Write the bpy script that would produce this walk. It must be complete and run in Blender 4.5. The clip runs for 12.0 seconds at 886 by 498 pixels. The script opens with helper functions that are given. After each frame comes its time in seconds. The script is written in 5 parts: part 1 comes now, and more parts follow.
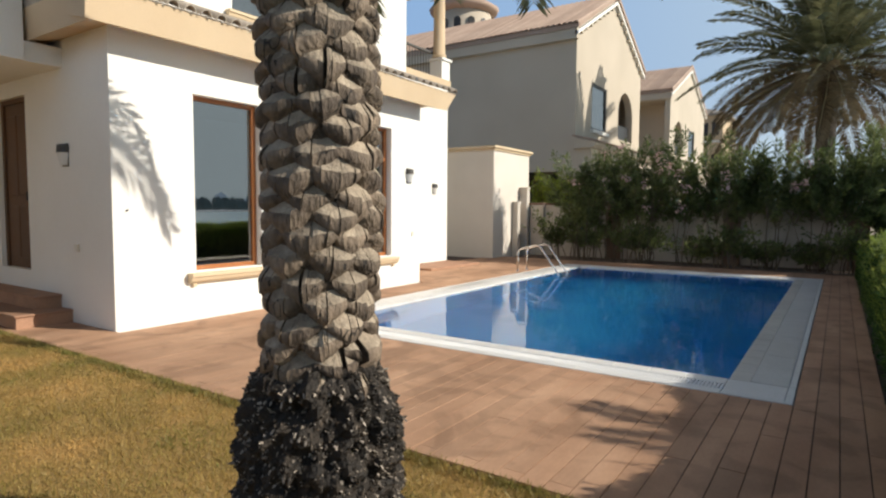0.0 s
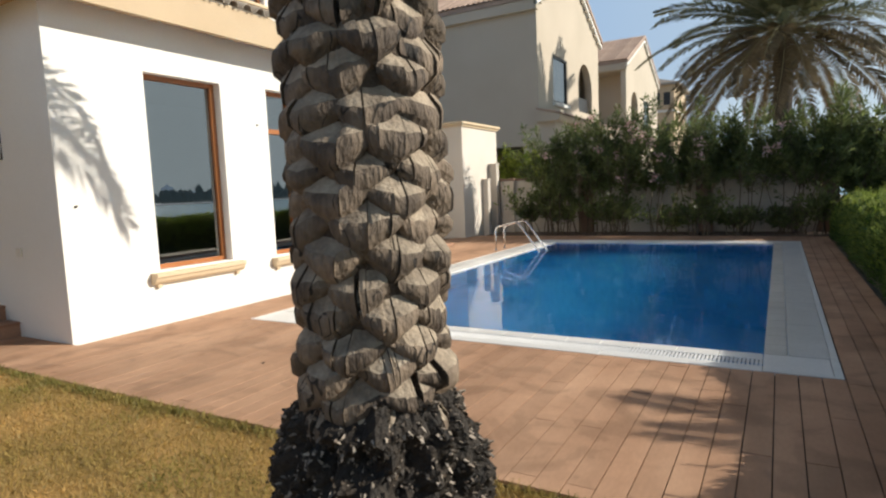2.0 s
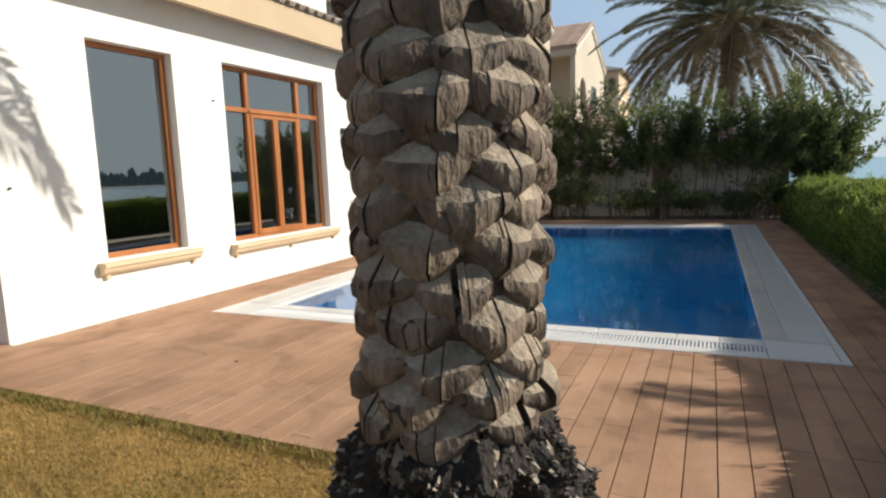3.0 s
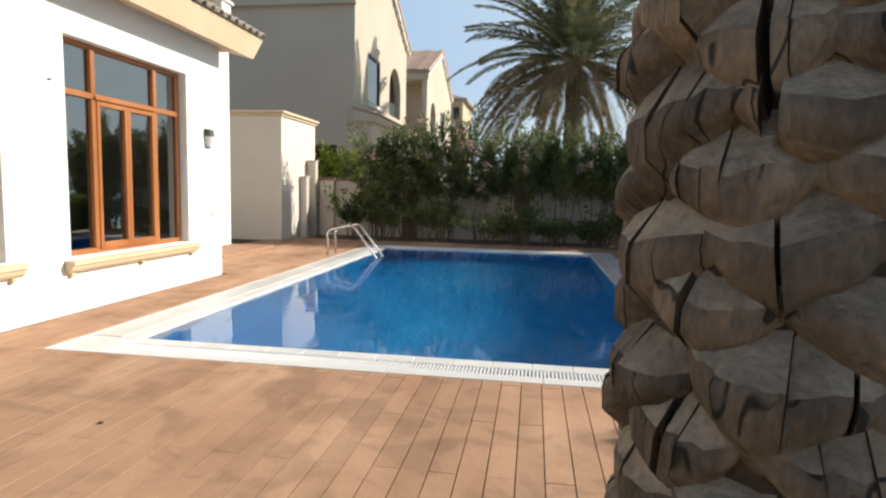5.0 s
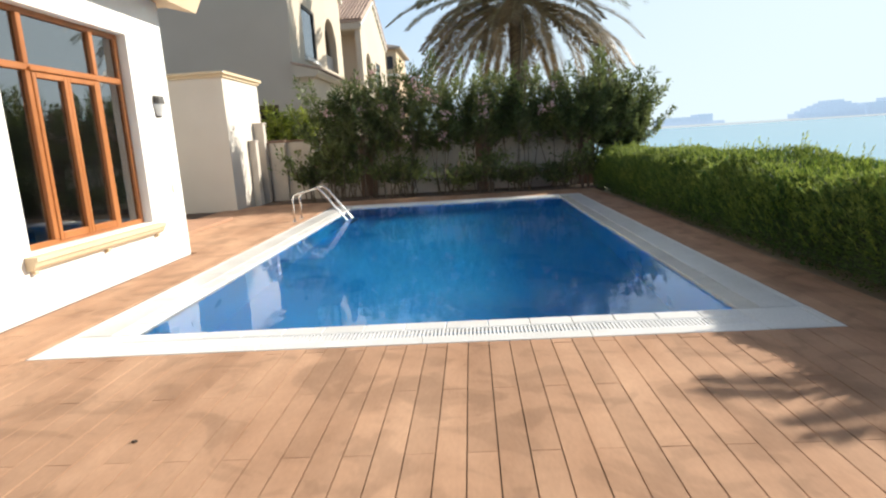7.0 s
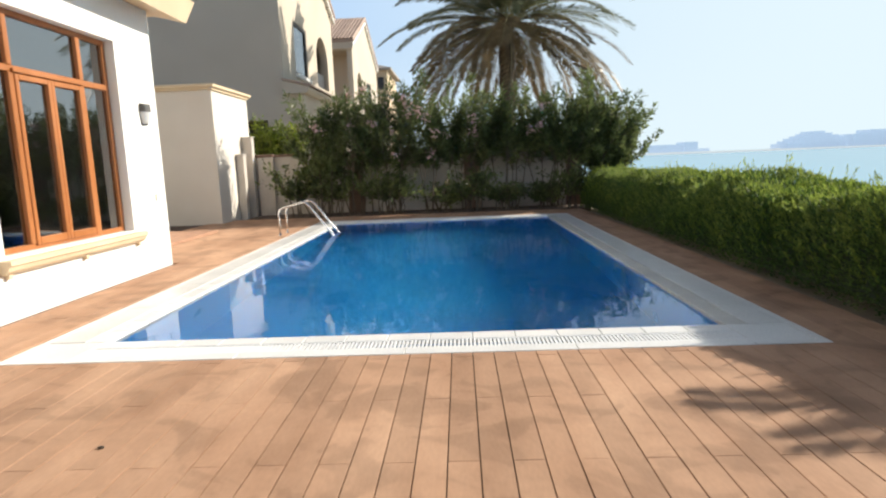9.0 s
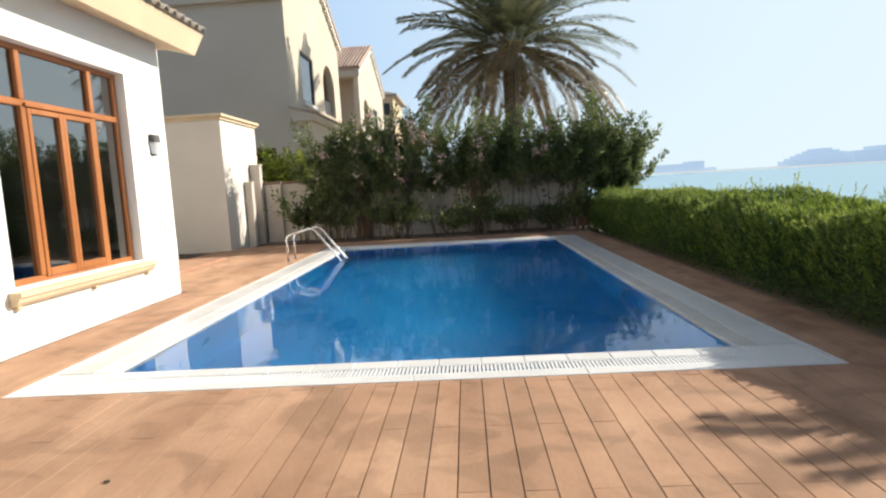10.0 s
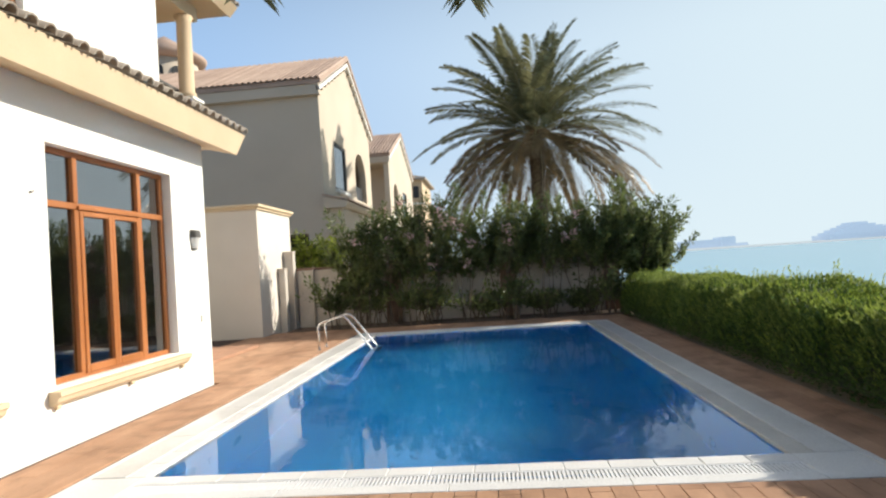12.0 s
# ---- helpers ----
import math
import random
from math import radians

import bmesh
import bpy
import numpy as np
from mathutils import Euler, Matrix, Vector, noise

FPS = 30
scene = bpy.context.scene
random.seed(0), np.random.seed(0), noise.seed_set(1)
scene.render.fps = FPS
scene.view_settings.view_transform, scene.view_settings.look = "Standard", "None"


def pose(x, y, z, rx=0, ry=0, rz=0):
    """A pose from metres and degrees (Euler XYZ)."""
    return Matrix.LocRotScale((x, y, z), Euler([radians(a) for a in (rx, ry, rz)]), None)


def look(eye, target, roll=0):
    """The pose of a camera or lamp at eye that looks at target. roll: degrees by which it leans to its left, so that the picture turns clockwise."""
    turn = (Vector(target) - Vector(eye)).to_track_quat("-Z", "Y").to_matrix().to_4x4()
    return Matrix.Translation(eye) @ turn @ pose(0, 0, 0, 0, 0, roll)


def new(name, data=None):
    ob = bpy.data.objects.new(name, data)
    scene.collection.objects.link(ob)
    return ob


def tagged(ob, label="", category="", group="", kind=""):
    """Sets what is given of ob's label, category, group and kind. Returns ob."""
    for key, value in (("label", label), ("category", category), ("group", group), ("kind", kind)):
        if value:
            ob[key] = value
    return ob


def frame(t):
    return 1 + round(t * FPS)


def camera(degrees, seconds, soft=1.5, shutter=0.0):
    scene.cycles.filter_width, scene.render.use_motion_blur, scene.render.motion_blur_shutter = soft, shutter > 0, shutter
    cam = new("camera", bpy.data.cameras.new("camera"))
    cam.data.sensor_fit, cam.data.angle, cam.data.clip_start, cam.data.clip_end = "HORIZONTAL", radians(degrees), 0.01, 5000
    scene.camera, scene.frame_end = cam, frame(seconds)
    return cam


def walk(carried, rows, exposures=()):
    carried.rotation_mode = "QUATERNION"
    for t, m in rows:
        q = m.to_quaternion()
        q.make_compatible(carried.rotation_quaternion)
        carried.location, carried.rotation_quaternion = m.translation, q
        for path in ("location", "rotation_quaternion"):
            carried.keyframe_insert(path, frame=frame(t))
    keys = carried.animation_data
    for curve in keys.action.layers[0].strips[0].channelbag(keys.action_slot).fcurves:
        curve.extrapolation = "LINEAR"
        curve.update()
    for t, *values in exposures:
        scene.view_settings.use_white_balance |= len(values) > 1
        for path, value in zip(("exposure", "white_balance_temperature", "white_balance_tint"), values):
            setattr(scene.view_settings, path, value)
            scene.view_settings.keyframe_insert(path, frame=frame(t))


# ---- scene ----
cam = camera(74.0, 12.0, soft=2.3)
PATH = [
    (0, (1.255, 0.468, 1.489), (0.141, 2.123, 1.355), 0.4),
    (0.5, (1.144, 0.512, 1.491), (0.231, 2.275, 1.246), -0.8),
    (1, (0.991, 0.506, 1.491), (0.15, 2.306, 1.261), -2.0),
    (1.5, (0.807, 0.582, 1.472), (-0.057, 2.368, 1.217), -2.8),
    (2, (0.591, 0.733, 1.467), (-0.4, 2.458, 1.267), -2.4),
    (2.5, (0.367, 0.83, 1.475), (-0.613, 2.559, 1.251), -1.7),
    (2.7, (0.252, 0.847, 1.461), (-0.66, 2.609, 1.207), -2.1),
    (4.3, (-0.529, 1.151, 1.433), (-1.132, 3.044, 1.209), 0.6),
    (4.5, (-0.609, 1.201, 1.422), (-1.135, 3.12, 1.217), 0.7),
    (5, (-0.859, 1.292, 1.433), (-1.159, 3.26, 1.235), 1.3),
    (5.5, (-1.052, 1.337, 1.431), (-1.226, 3.315, 1.191), 1.6),
    (6, (-1.247, 1.537, 1.4), (-1.378, 3.519, 1.164), 0.2),
    (6.5, (-1.4, 1.619, 1.41), (-1.531, 3.597, 1.144), -1.9),
    (7, (-1.551, 1.596, 1.444), (-1.662, 3.56, 1.082), -3.5),
    (7.2, (-1.578, 1.587, 1.431), (-1.662, 3.558, 1.103), -3.5),
    (9, (-1.543, 1.643, 1.344), (-1.608, 3.62, 1.051), -2.2),
    (9.5, (-1.538, 1.64, 1.36), (-1.599, 3.622, 1.096), -3.3),
    (10, (-1.533, 1.657, 1.359), (-1.622, 3.644, 1.145), -3.2),
    (10.5, (-1.536, 1.611, 1.426), (-1.624, 3.595, 1.185), -3.4),
    (11, (-1.493, 1.588, 1.501), (-1.513, 3.586, 1.404), -3.4),
    (11.5, (-1.485, 1.578, 1.511), (-1.484, 3.578, 1.489), -3.2),
    (12, (-1.565, 1.641, 1.535), (-1.734, 3.633, 1.592), -3.8),
]
EXPOSURES = [(0.0, 0.08), (1.0, 0.24), (2.0, 0.1), (2.5, 0.1), (4.5, 0.05), (5.5, 0.58), (6.5, 0.6), (9.0, 0.5), (10.5, 0.5), (12.0, 0.4)]
walk(cam, [(t, look(eye, target, roll)) for t, eye, target, roll in PATH], EXPOSURES)

# ---- light ----
SUN_ELEVATION, SUN_AZIMUTH = radians(28.0), radians(23.0)   # azimuth from +x towards +y
world = bpy.data.worlds.new("sky")
scene.world = world
world.use_nodes = True
wn = world.node_tree
sky = wn.nodes.new("ShaderNodeTexSky")
sky.sky_type = 'NISHITA'
sky.sun_disc = False
sky.sun_elevation = SUN_ELEVATION
sky.sun_rotation = radians(90) - SUN_AZIMUTH
sky.air_density, sky.dust_density, sky.ozone_density = 1.0, 1.0, 1.5
# sea haze: a veil that thins evenly with height, all round the horizon; whiter towards the sun and close to the sea
coord, split = wn.nodes.new("ShaderNodeTexCoord"), wn.nodes.new("ShaderNodeSeparateXYZ")
wn.links.new(coord.outputs["Generated"], split.inputs[0])


def sky_ramp(socket, a, b, c, d):
    r = wn.nodes.new("ShaderNodeMapRange")
    r.interpolation_type = 'SMOOTHSTEP'
    for key, v in zip(("From Min", "From Max", "To Min", "To Max"), (a, b, c, d)):
        r.inputs[key].default_value = v
    wn.links.new(socket, r.inputs["Value"])
    return r.outputs[0]


def sky_mix(factor, a, b):
    m = wn.nodes.new("ShaderNodeMix")
    m.data_type = 'RGBA'
    wn.links.new(factor, m.inputs["Factor"])
    for key, v in (("A", a), ("B", b)):
        if isinstance(v, tuple):
            m.inputs[key].default_value = (*v, 1)
        else:
            wn.links.new(v, m.inputs[key])
    return m.outputs["Result"]


sunward = wn.nodes.new("ShaderNodeVectorMath")
sunward.operation = 'DOT_PRODUCT'
sunward.inputs[1].default_value = (math.cos(SUN_AZIMUTH), math.sin(SUN_AZIMUTH), 0)
wn.links.new(coord.outputs["Generated"], sunward.inputs[0])
BLUE, PALE, DIM = (3.7, 6.0, 9.6), (8.2, 9.6, 10.2), (4.4, 5.6, 7.0)
veil = sky_mix(sky_ramp(sunward.outputs["Value"], -0.35, 0.95, 0.0, 1.0), BLUE, PALE)
veil = sky_mix(sky_ramp(split.outputs["Z"], -0.02, 0.22, 0.75, 0.0), veil, sky_mix(sky_ramp(sunward.outputs["Value"], -0.7, 0.3, 0.0, 1.0), DIM, PALE))
veil = sky_mix(sky_ramp(split.outputs["Z"], 0.30, 0.72, 0.0, 1.0), veil, sky.outputs[0])
wn.links.new(veil, wn.nodes["Background"].inputs[0])
wn.nodes["Background"].inputs[1].default_value = 0.07
sun = new("sun", bpy.data.lights.new("sun", "SUN"))
sun.data.energy, sun.data.angle, sun.data.color = 5.0, radians(0.5), (1.0, 0.93, 0.82)
toward_sun = Vector((math.cos(SUN_ELEVATION) * math.cos(SUN_AZIMUTH), math.cos(SUN_ELEVATION) * math.sin(SUN_AZIMUTH), math.sin(SUN_ELEVATION)))
sun.matrix_world = look(toward_sun * 60, (0, 0, 0))


# ---- materials ----
def links(m):
    return m.node_tree.nodes, m.node_tree.links.new


def surface(name, a, b, scale=3.0, rough=0.8, grain=60.0, bump=0.15, metal=0.0, vary=0.0, grains=0.12, stretch=(1, 1, 1), island=False, rough_vary=0.1):
    """Two colours mixed by broad stains, a fine grain on top, relief, and a shade that varies from piece to piece."""
    m = bpy.data.materials.new(name)
    m.use_nodes = True
    n, l = links(m)
    p = n["Principled BSDF"]
    geo = n.new("ShaderNodeNewGeometry")
    mp = n.new("ShaderNodeMapping")
    mp.inputs["Scale"].default_value = stretch
    l(geo.outputs["Position"], mp.inputs[0])
    big, fine = n.new("ShaderNodeTexNoise"), n.new("ShaderNodeTexNoise")
    for t, s, d in ((big, scale, 5), (fine, grain, 4)):
        t.inputs["Scale"].default_value, t.inputs["Detail"].default_value = s, d
        l(mp.outputs[0], t.inputs["Vector"])
    ramp = n.new("ShaderNodeValToRGB")
    ramp.color_ramp.elements[0].position, ramp.color_ramp.elements[1].position = 0.32, 0.68
    ramp.color_ramp.elements[0].color, ramp.color_ramp.elements[1].color = (*a, 1), (*b, 1)
    l(big.outputs["Fac"], ramp.inputs[0])
    hsv = n.new("ShaderNodeHueSaturation")
    l(ramp.outputs[0], hsv.inputs["Color"])
    val = n.new("ShaderNodeMapRange")
    val.inputs["From Min"].default_value, val.inputs["From Max"].default_value = 0.25, 0.75
    val.inputs["To Min"].default_value, val.inputs["To Max"].default_value = 1 - grains, 1 + grains
    l(fine.outputs["Fac"], val.inputs["Value"])
    last = val.outputs[0]
    if vary:
        if island:
            src = geo.outputs["Random Per Island"]
        else:
            src = n.new("ShaderNodeObjectInfo").outputs["Random"]
        r = n.new("ShaderNodeMapRange")
        r.inputs["To Min"].default_value, r.inputs["To Max"].default_value = 1 - vary, 1 + vary
        l(src, r.inputs["Value"])
        mul = n.new("ShaderNodeMath")
        mul.operation = 'MULTIPLY'
        l(last, mul.inputs[0])
        l(r.outputs[0], mul.inputs[1])
        last = mul.outputs[0]
    l(last, hsv.inputs["Value"])
    l(hsv.outputs[0], p.inputs["Base Color"])
    rr = n.new("ShaderNodeMapRange")
    rr.inputs["To Min"].default_value, rr.inputs["To Max"].default_value = max(0, rough - rough_vary), min(1, rough + rough_vary)
    l(big.outputs["Fac"], rr.inputs["Value"])
    l(rr.outputs[0], p.inputs["Roughness"])
    p.inputs["Metallic"].default_value = metal
    if bump:
        bn = n.new("ShaderNodeBump")
        bn.inputs["Strength"].default_value, bn.inputs["Distance"].default_value = bump, 0.02
        l(fine.outputs["Fac"], bn.inputs["Height"])
        l(bn.outputs[0], p.inputs["Normal"])
    return m


def leaf(name, a, b, scale=1.5, vary=0.4, rough=0.5, through_light=0.35):
    """Foliage: thin leaves that let part of the light through."""
    m = surface(name, a, b, scale=scale, rough=rough, grain=30, bump=0, vary=vary, island=True)
    n, l = links(m)
    p = n["Principled BSDF"]
    tr, mix = n.new("ShaderNodeBsdfTranslucent"), n.new("ShaderNodeMixShader")
    col = p.inputs["Base Color"].links[0].from_socket
    l(col, tr.inputs["Color"])
    mix.inputs[0].default_value = through_light
    l(p.outputs[0], mix.inputs[1])
    l(tr.outputs[0], mix.inputs[2])
    l(mix.outputs[0], n["Material Output"].inputs["Surface"])
    return m


def glass(name, tint, rough=0.0, ior=1.5):
    m = bpy.data.materials.new(name)
    m.use_nodes = True
    p = m.node_tree.nodes["Principled BSDF"]
    p.inputs["Base Color"].default_value = (*tint, 1)
    p.inputs["Roughness"].default_value, p.inputs["IOR"].default_value = rough, ior
    p.inputs["Transmission Weight"].default_value = 1.0
    return m


STUCCO = surface("white_stucco", (0.78, 0.75, 0.69), (0.84, 0.82, 0.77), scale=0.7, grain=90, bump=0.12, grains=0.04, rough=0.9)
STUCCO_SHED = surface("shed_stucco", (0.66, 0.60, 0.52), (0.72, 0.66, 0.58), scale=0.8, grain=90, bump=0.12, grains=0.05, rough=0.9)
STUCCO_BEIGE = surface("beige_stucco", (0.50, 0.43, 0.335), (0.56, 0.485, 0.385), scale=0.4, grain=40, bump=0.1, grains=0.05, rough=0.9)
PIER = surface("brown_pier_render", (0.16, 0.10, 0.07), (0.24, 0.155, 0.11), scale=2, grain=50, bump=0.2)
STUCCO_WALL = surface("garden_wall_stucco", (0.50, 0.45, 0.385), (0.64, 0.58, 0.51), scale=1.2, grain=60, bump=0.15, grains=0.08, rough=0.9)
FASCIA = surface("tan_plaster", (0.55, 0.41, 0.26), (0.60, 0.46, 0.30), scale=1.5, grain=80, bump=0.1, grains=0.04)
SILL = surface("sill_stone", (0.62, 0.48, 0.31), (0.68, 0.54, 0.36), scale=2, grain=70, bump=0.1, grains=0.05)
TILE = surface("clay_tile", (0.36, 0.22, 0.15), (0.46, 0.31, 0.23), scale=3, grain=40, bump=0.2, vary=0.25)
TILE_GREY = surface("weathered_clay_tile", (0.30, 0.25, 0.20), (0.42, 0.36, 0.29), scale=6, grain=40, bump=0.25, vary=0.2)
TILE_FAR = surface("far_roof_tile", (0.38, 0.265, 0.20), (0.46, 0.34, 0.265), scale=1, grain=14, bump=0.1, vary=0.15, island=True)
WOOD = surface("varnished_wood", (0.33, 0.115, 0.03), (0.43, 0.16, 0.05), scale=4, grain=50, bump=0.08, rough=0.42, stretch=(1, 1, 0.15))
DOOR_WOOD = surface("dark_door_wood", (0.10, 0.05, 0.025), (0.14, 0.07, 0.035), scale=4, grain=50, bump=0.1, rough=0.5, stretch=(1, 1, 0.15))
PANE = glass("window_glass", (0.22, 0.25, 0.25), ior=3.0)
DECK = surface("composite_deck_board", (0.37, 0.212, 0.128), (0.50, 0.308, 0.196), scale=1.1, grain=26, bump=0.06, rough=0.8, vary=0.085, grains=0.06, stretch=(2, 0.7, 1))
DECK.node_tree.nodes["Principled BSDF"].inputs["Specular IOR Level"].default_value = 0.2


def blotched(m, scale, dark, light):
    """Uneven fading and old water marks: broad patches with soft and hard edges that cross from piece to piece."""
    n, l = links(m)
    p = n["Principled BSDF"]
    geo = n.new("ShaderNodeNewGeometry")
    a = n.new("ShaderNodeTexNoise")
    a.inputs["Scale"].default_value, a.inputs["Detail"].default_value, a.inputs["Distortion"].default_value = scale, 3, 1.2
    l(geo.outputs["Position"], a.inputs["Vector"])
    ramp = n.new("ShaderNodeValToRGB")
    e = ramp.color_ramp.elements
    e[0].position, e[1].position = 0.34, 0.66
    e[0].color, e[1].color = (dark, dark, dark, 1), (light, light, light, 1)
    for at, v in ((0.43, (dark + 1) / 2), (0.46, 1.0)):
        k = e.new(at)
        k.color = (v, v, v, 1)
    l(a.outputs["Fac"], ramp.inputs[0])
    mul = n.new("ShaderNodeMix")
    mul.data_type, mul.blend_type = 'RGBA', 'MULTIPLY'
    mul.inputs["Factor"].default_value = 1.0
    l(p.inputs["Base Color"].links[0].from_socket, mul.inputs["A"])
    l(ramp.outputs[0], mul.inputs["B"])
    l(mul.outputs["Result"], p.inputs["Base Color"])


blotched(DECK, 1.9, 0.80, 1.10)
JOINT = surface("deck_joint", (0.05, 0.03, 0.022), (0.08, 0.05, 0.035), scale=5, grain=30)
COPING_SIDE = surface("pale_stone_slab", (0.60, 0.59, 0.56), (0.72, 0.71, 0.68), scale=2.0, grain=50, bump=0.05, rough=0.33, vary=0.05)
INNER_STONE = surface("buff_edge_stone", (0.50, 0.475, 0.42), (0.60, 0.575, 0.51), scale=3.0, grain=50, bump=0.08, rough=0.5, vary=0.06)
COPING = surface("pale_pool_tile", (0.70, 0.69, 0.66), (0.78, 0.77, 0.74), scale=2.5, grain=60, bump=0.06, rough=0.45, vary=0.04)
GRATE = surface("white_plastic_grating", (0.76, 0.76, 0.75), (0.82, 0.82, 0.81), scale=3, grain=60, bump=0.03, rough=0.4)
GROUT = surface("grout", (0.44, 0.43, 0.40), (0.52, 0.51, 0.48), scale=5, grain=60)
POOL_TILE = surface("blue_mosaic", (0.018, 0.27, 0.60), (0.03, 0.36, 0.72), scale=0.6, grain=18, bump=0.05, rough=0.3)
STEEL = surface("stainless_steel", (0.66, 0.66, 0.66), (0.72, 0.72, 0.72), scale=6, grain=80, bump=0, metal=1.0, rough=0.22, grains=0.03)
LAMP_METAL = surface("dark_lamp_metal", (0.05, 0.045, 0.04), (0.075, 0.07, 0.06), scale=9, grain=80, rough=0.5, bump=0.05)
LAMP_GLASS = surface("frosted_lamp_glass", (0.62, 0.61, 0.58), (0.68, 0.67, 0.64), scale=9, grain=80, rough=0.35, bump=0)
PLASTIC = surface("cream_plastic", (0.70, 0.66, 0.56), (0.74, 0.70, 0.60), scale=9, grain=80, rough=0.4, bump=0)
BLACK = surface("black_paint_and_room_shade", (0.02, 0.02, 0.02), (0.03, 0.03, 0.03), scale=5, grain=50, rough=0.5)
# room surfaces are near-black: the dimness indoors is put into their colour
INSIDE = surface("interior_painted_dim", (0.06, 0.055, 0.05), (0.08, 0.075, 0.07), scale=1, grain=50)
INSIDE_FLOOR = surface("interior_floor_painted_dim", (0.05, 0.045, 0.04), (0.07, 0.06, 0.05), scale=1, grain=30, rough=0.35)
STEP_TILE = surface("terracotta_step", (0.33, 0.18, 0.11), (0.42, 0.24, 0.15), scale=3, grain=40, vary=0.1)
SOIL = surface("soil", (0.09, 0.06, 0.04), (0.15, 0.10, 0.07), scale=4, grain=30, bump=0.6)
LAWN = surface("dry_lawn", (0.25, 0.16, 0.04), (0.46, 0.28, 0.09), scale=2.2, grain=45, bump=0.6, grains=0.3)
BLADE = leaf("grass_blade", (0.22, 0.20, 0.045), (0.56, 0.36, 0.13), scale=1.6, vary=0.4)
BLADE_EDGE = leaf("edge_grass_blade", (0.20, 0.19, 0.045), (0.42, 0.31, 0.10), scale=3, vary=0.35)
GROUND = surface("sandy_ground", (0.30, 0.24, 0.16), (0.38, 0.31, 0.22), scale=0.3, grain=12, bump=0.3)
STUB = surface("palm_stub", (0.062, 0.044, 0.031), (0.24, 0.18, 0.126), scale=9, grain=75, bump=0.75, vary=0.28, grains=0.32, stretch=(1, 1, 0.45))


def cracked(m, scale, stretch, width=0.012, keep=0.18):
    """Dark splits along the grain: thin bands where a stretched noise crosses its mean, broken up by a second noise."""
    n, l = links(m)
    p = n["Principled BSDF"]
    geo, mp = n.new("ShaderNodeNewGeometry"), n.new("ShaderNodeMapping")
    mp.inputs["Scale"].default_value = stretch
    l(geo.outputs["Position"], mp.inputs[0])
    a, c = n.new("ShaderNodeTexNoise"), n.new("ShaderNodeTexNoise")
    a.inputs["Scale"].default_value, a.inputs["Detail"].default_value = scale, 2
    c.inputs["Scale"].default_value = scale * 0.8
    l(mp.outputs[0], a.inputs["Vector"])
    l(geo.outputs["Position"], c.inputs["Vector"])
    d, e = n.new("ShaderNodeMath"), n.new("ShaderNodeMath")
    d.operation, e.operation = 'SUBTRACT', 'ABSOLUTE'
    d.inputs[1].default_value = 0.5
    l(a.outputs["Fac"], d.inputs[0])
    l(d.outputs[0], e.inputs[0])
    band = n.new("ShaderNodeMapRange")
    band.inputs["From Min"].default_value, band.inputs["From Max"].default_value = width * 0.4, width
    band.inputs["To Min"].default_value = keep
    l(e.outputs[0], band.inputs["Value"])
    gate = n.new("ShaderNodeMapRange")
    gate.inputs["From Min"].default_value, gate.inputs["From Max"].default_value = 0.50, 0.54
    l(c.outputs["Fac"], gate.inputs["Value"])
    mx = n.new("ShaderNodeMath")
    mx.operation = 'MAXIMUM'
    l(band.outputs[0], mx.inputs[0])
    l(gate.outputs[0], mx.inputs[1])
    hsv = n.new("ShaderNodeHueSaturation")
    l(p.inputs["Base Color"].links[0].from_socket, hsv.inputs["Color"])
    l(mx.outputs[0], hsv.inputs["Value"])
    l(hsv.outputs[0], p.inputs["Base Color"])


cracked(STUB, 9.0, (1, 1, 0.3), width=0.012, keep=0.15)
STUB_CUT = surface("palm_stub_cut", (0.20, 0.155, 0.11), (0.41, 0.335, 0.245), scale=14, grain=80, bump=0.5, vary=0.15, grains=0.2)
BARK = surface("palm_fibre", (0.035, 0.024, 0.015), (0.09, 0.062, 0.04), scale=12, grain=70, bump=0.8, grains=0.3)
ROOTS = surface("palm_roots", (0.014, 0.010, 0.006), (0.06, 0.042, 0.026), scale=14, grain=60, bump=0.8, vary=0.5, island=True, grains=0.3, rough=0.75)
ROOT_TIP = surface("pale_root_tip_glint", (0.13, 0.10, 0.075), (0.42, 0.36, 0.29), scale=14, grain=60, bump=0.4, vary=0.5, island=True)
FROND = leaf("palm_frond", (0.11, 0.118, 0.055), (0.24, 0.235, 0.125), scale=1.2, vary=0.3, through_light=0.45)
FROND_DRY = leaf("dry_palm_frond", (0.14, 0.10, 0.052), (0.235, 0.175, 0.095), scale=1.2, vary=0.3)
RACHIS = surface("frond_stem", (0.24, 0.22, 0.11), (0.32, 0.28, 0.15), scale=5, grain=30)
HEDGE = leaf("hedge_leaf", (0.055, 0.105, 0.018), (0.13, 0.19, 0.04), scale=1.0, vary=0.5, through_light=0.45)
HEDGE_NEW = leaf("hedge_new_growth", (0.19, 0.26, 0.035), (0.30, 0.36, 0.075), scale=1.0, vary=0.35, through_light=0.5)
HEDGE_SHADE = surface("hedge_painted_shade", (0.018, 0.028, 0.008), (0.03, 0.045, 0.012), scale=6, grain=20, bump=0.8)
OLEANDER = leaf("oleander_leaf", (0.06, 0.085, 0.026), (0.235, 0.275, 0.10), scale=1.1, vary=0.45, rough=0.38, through_light=0.5)
SHRUB = leaf("bright_shrub_leaf", (0.19, 0.25, 0.03), (0.34, 0.38, 0.06), scale=2, vary=0.35, through_light=0.5)
TWIG = surface("twig", (0.10, 0.075, 0.05), (0.17, 0.13, 0.09), scale=8, grain=40)
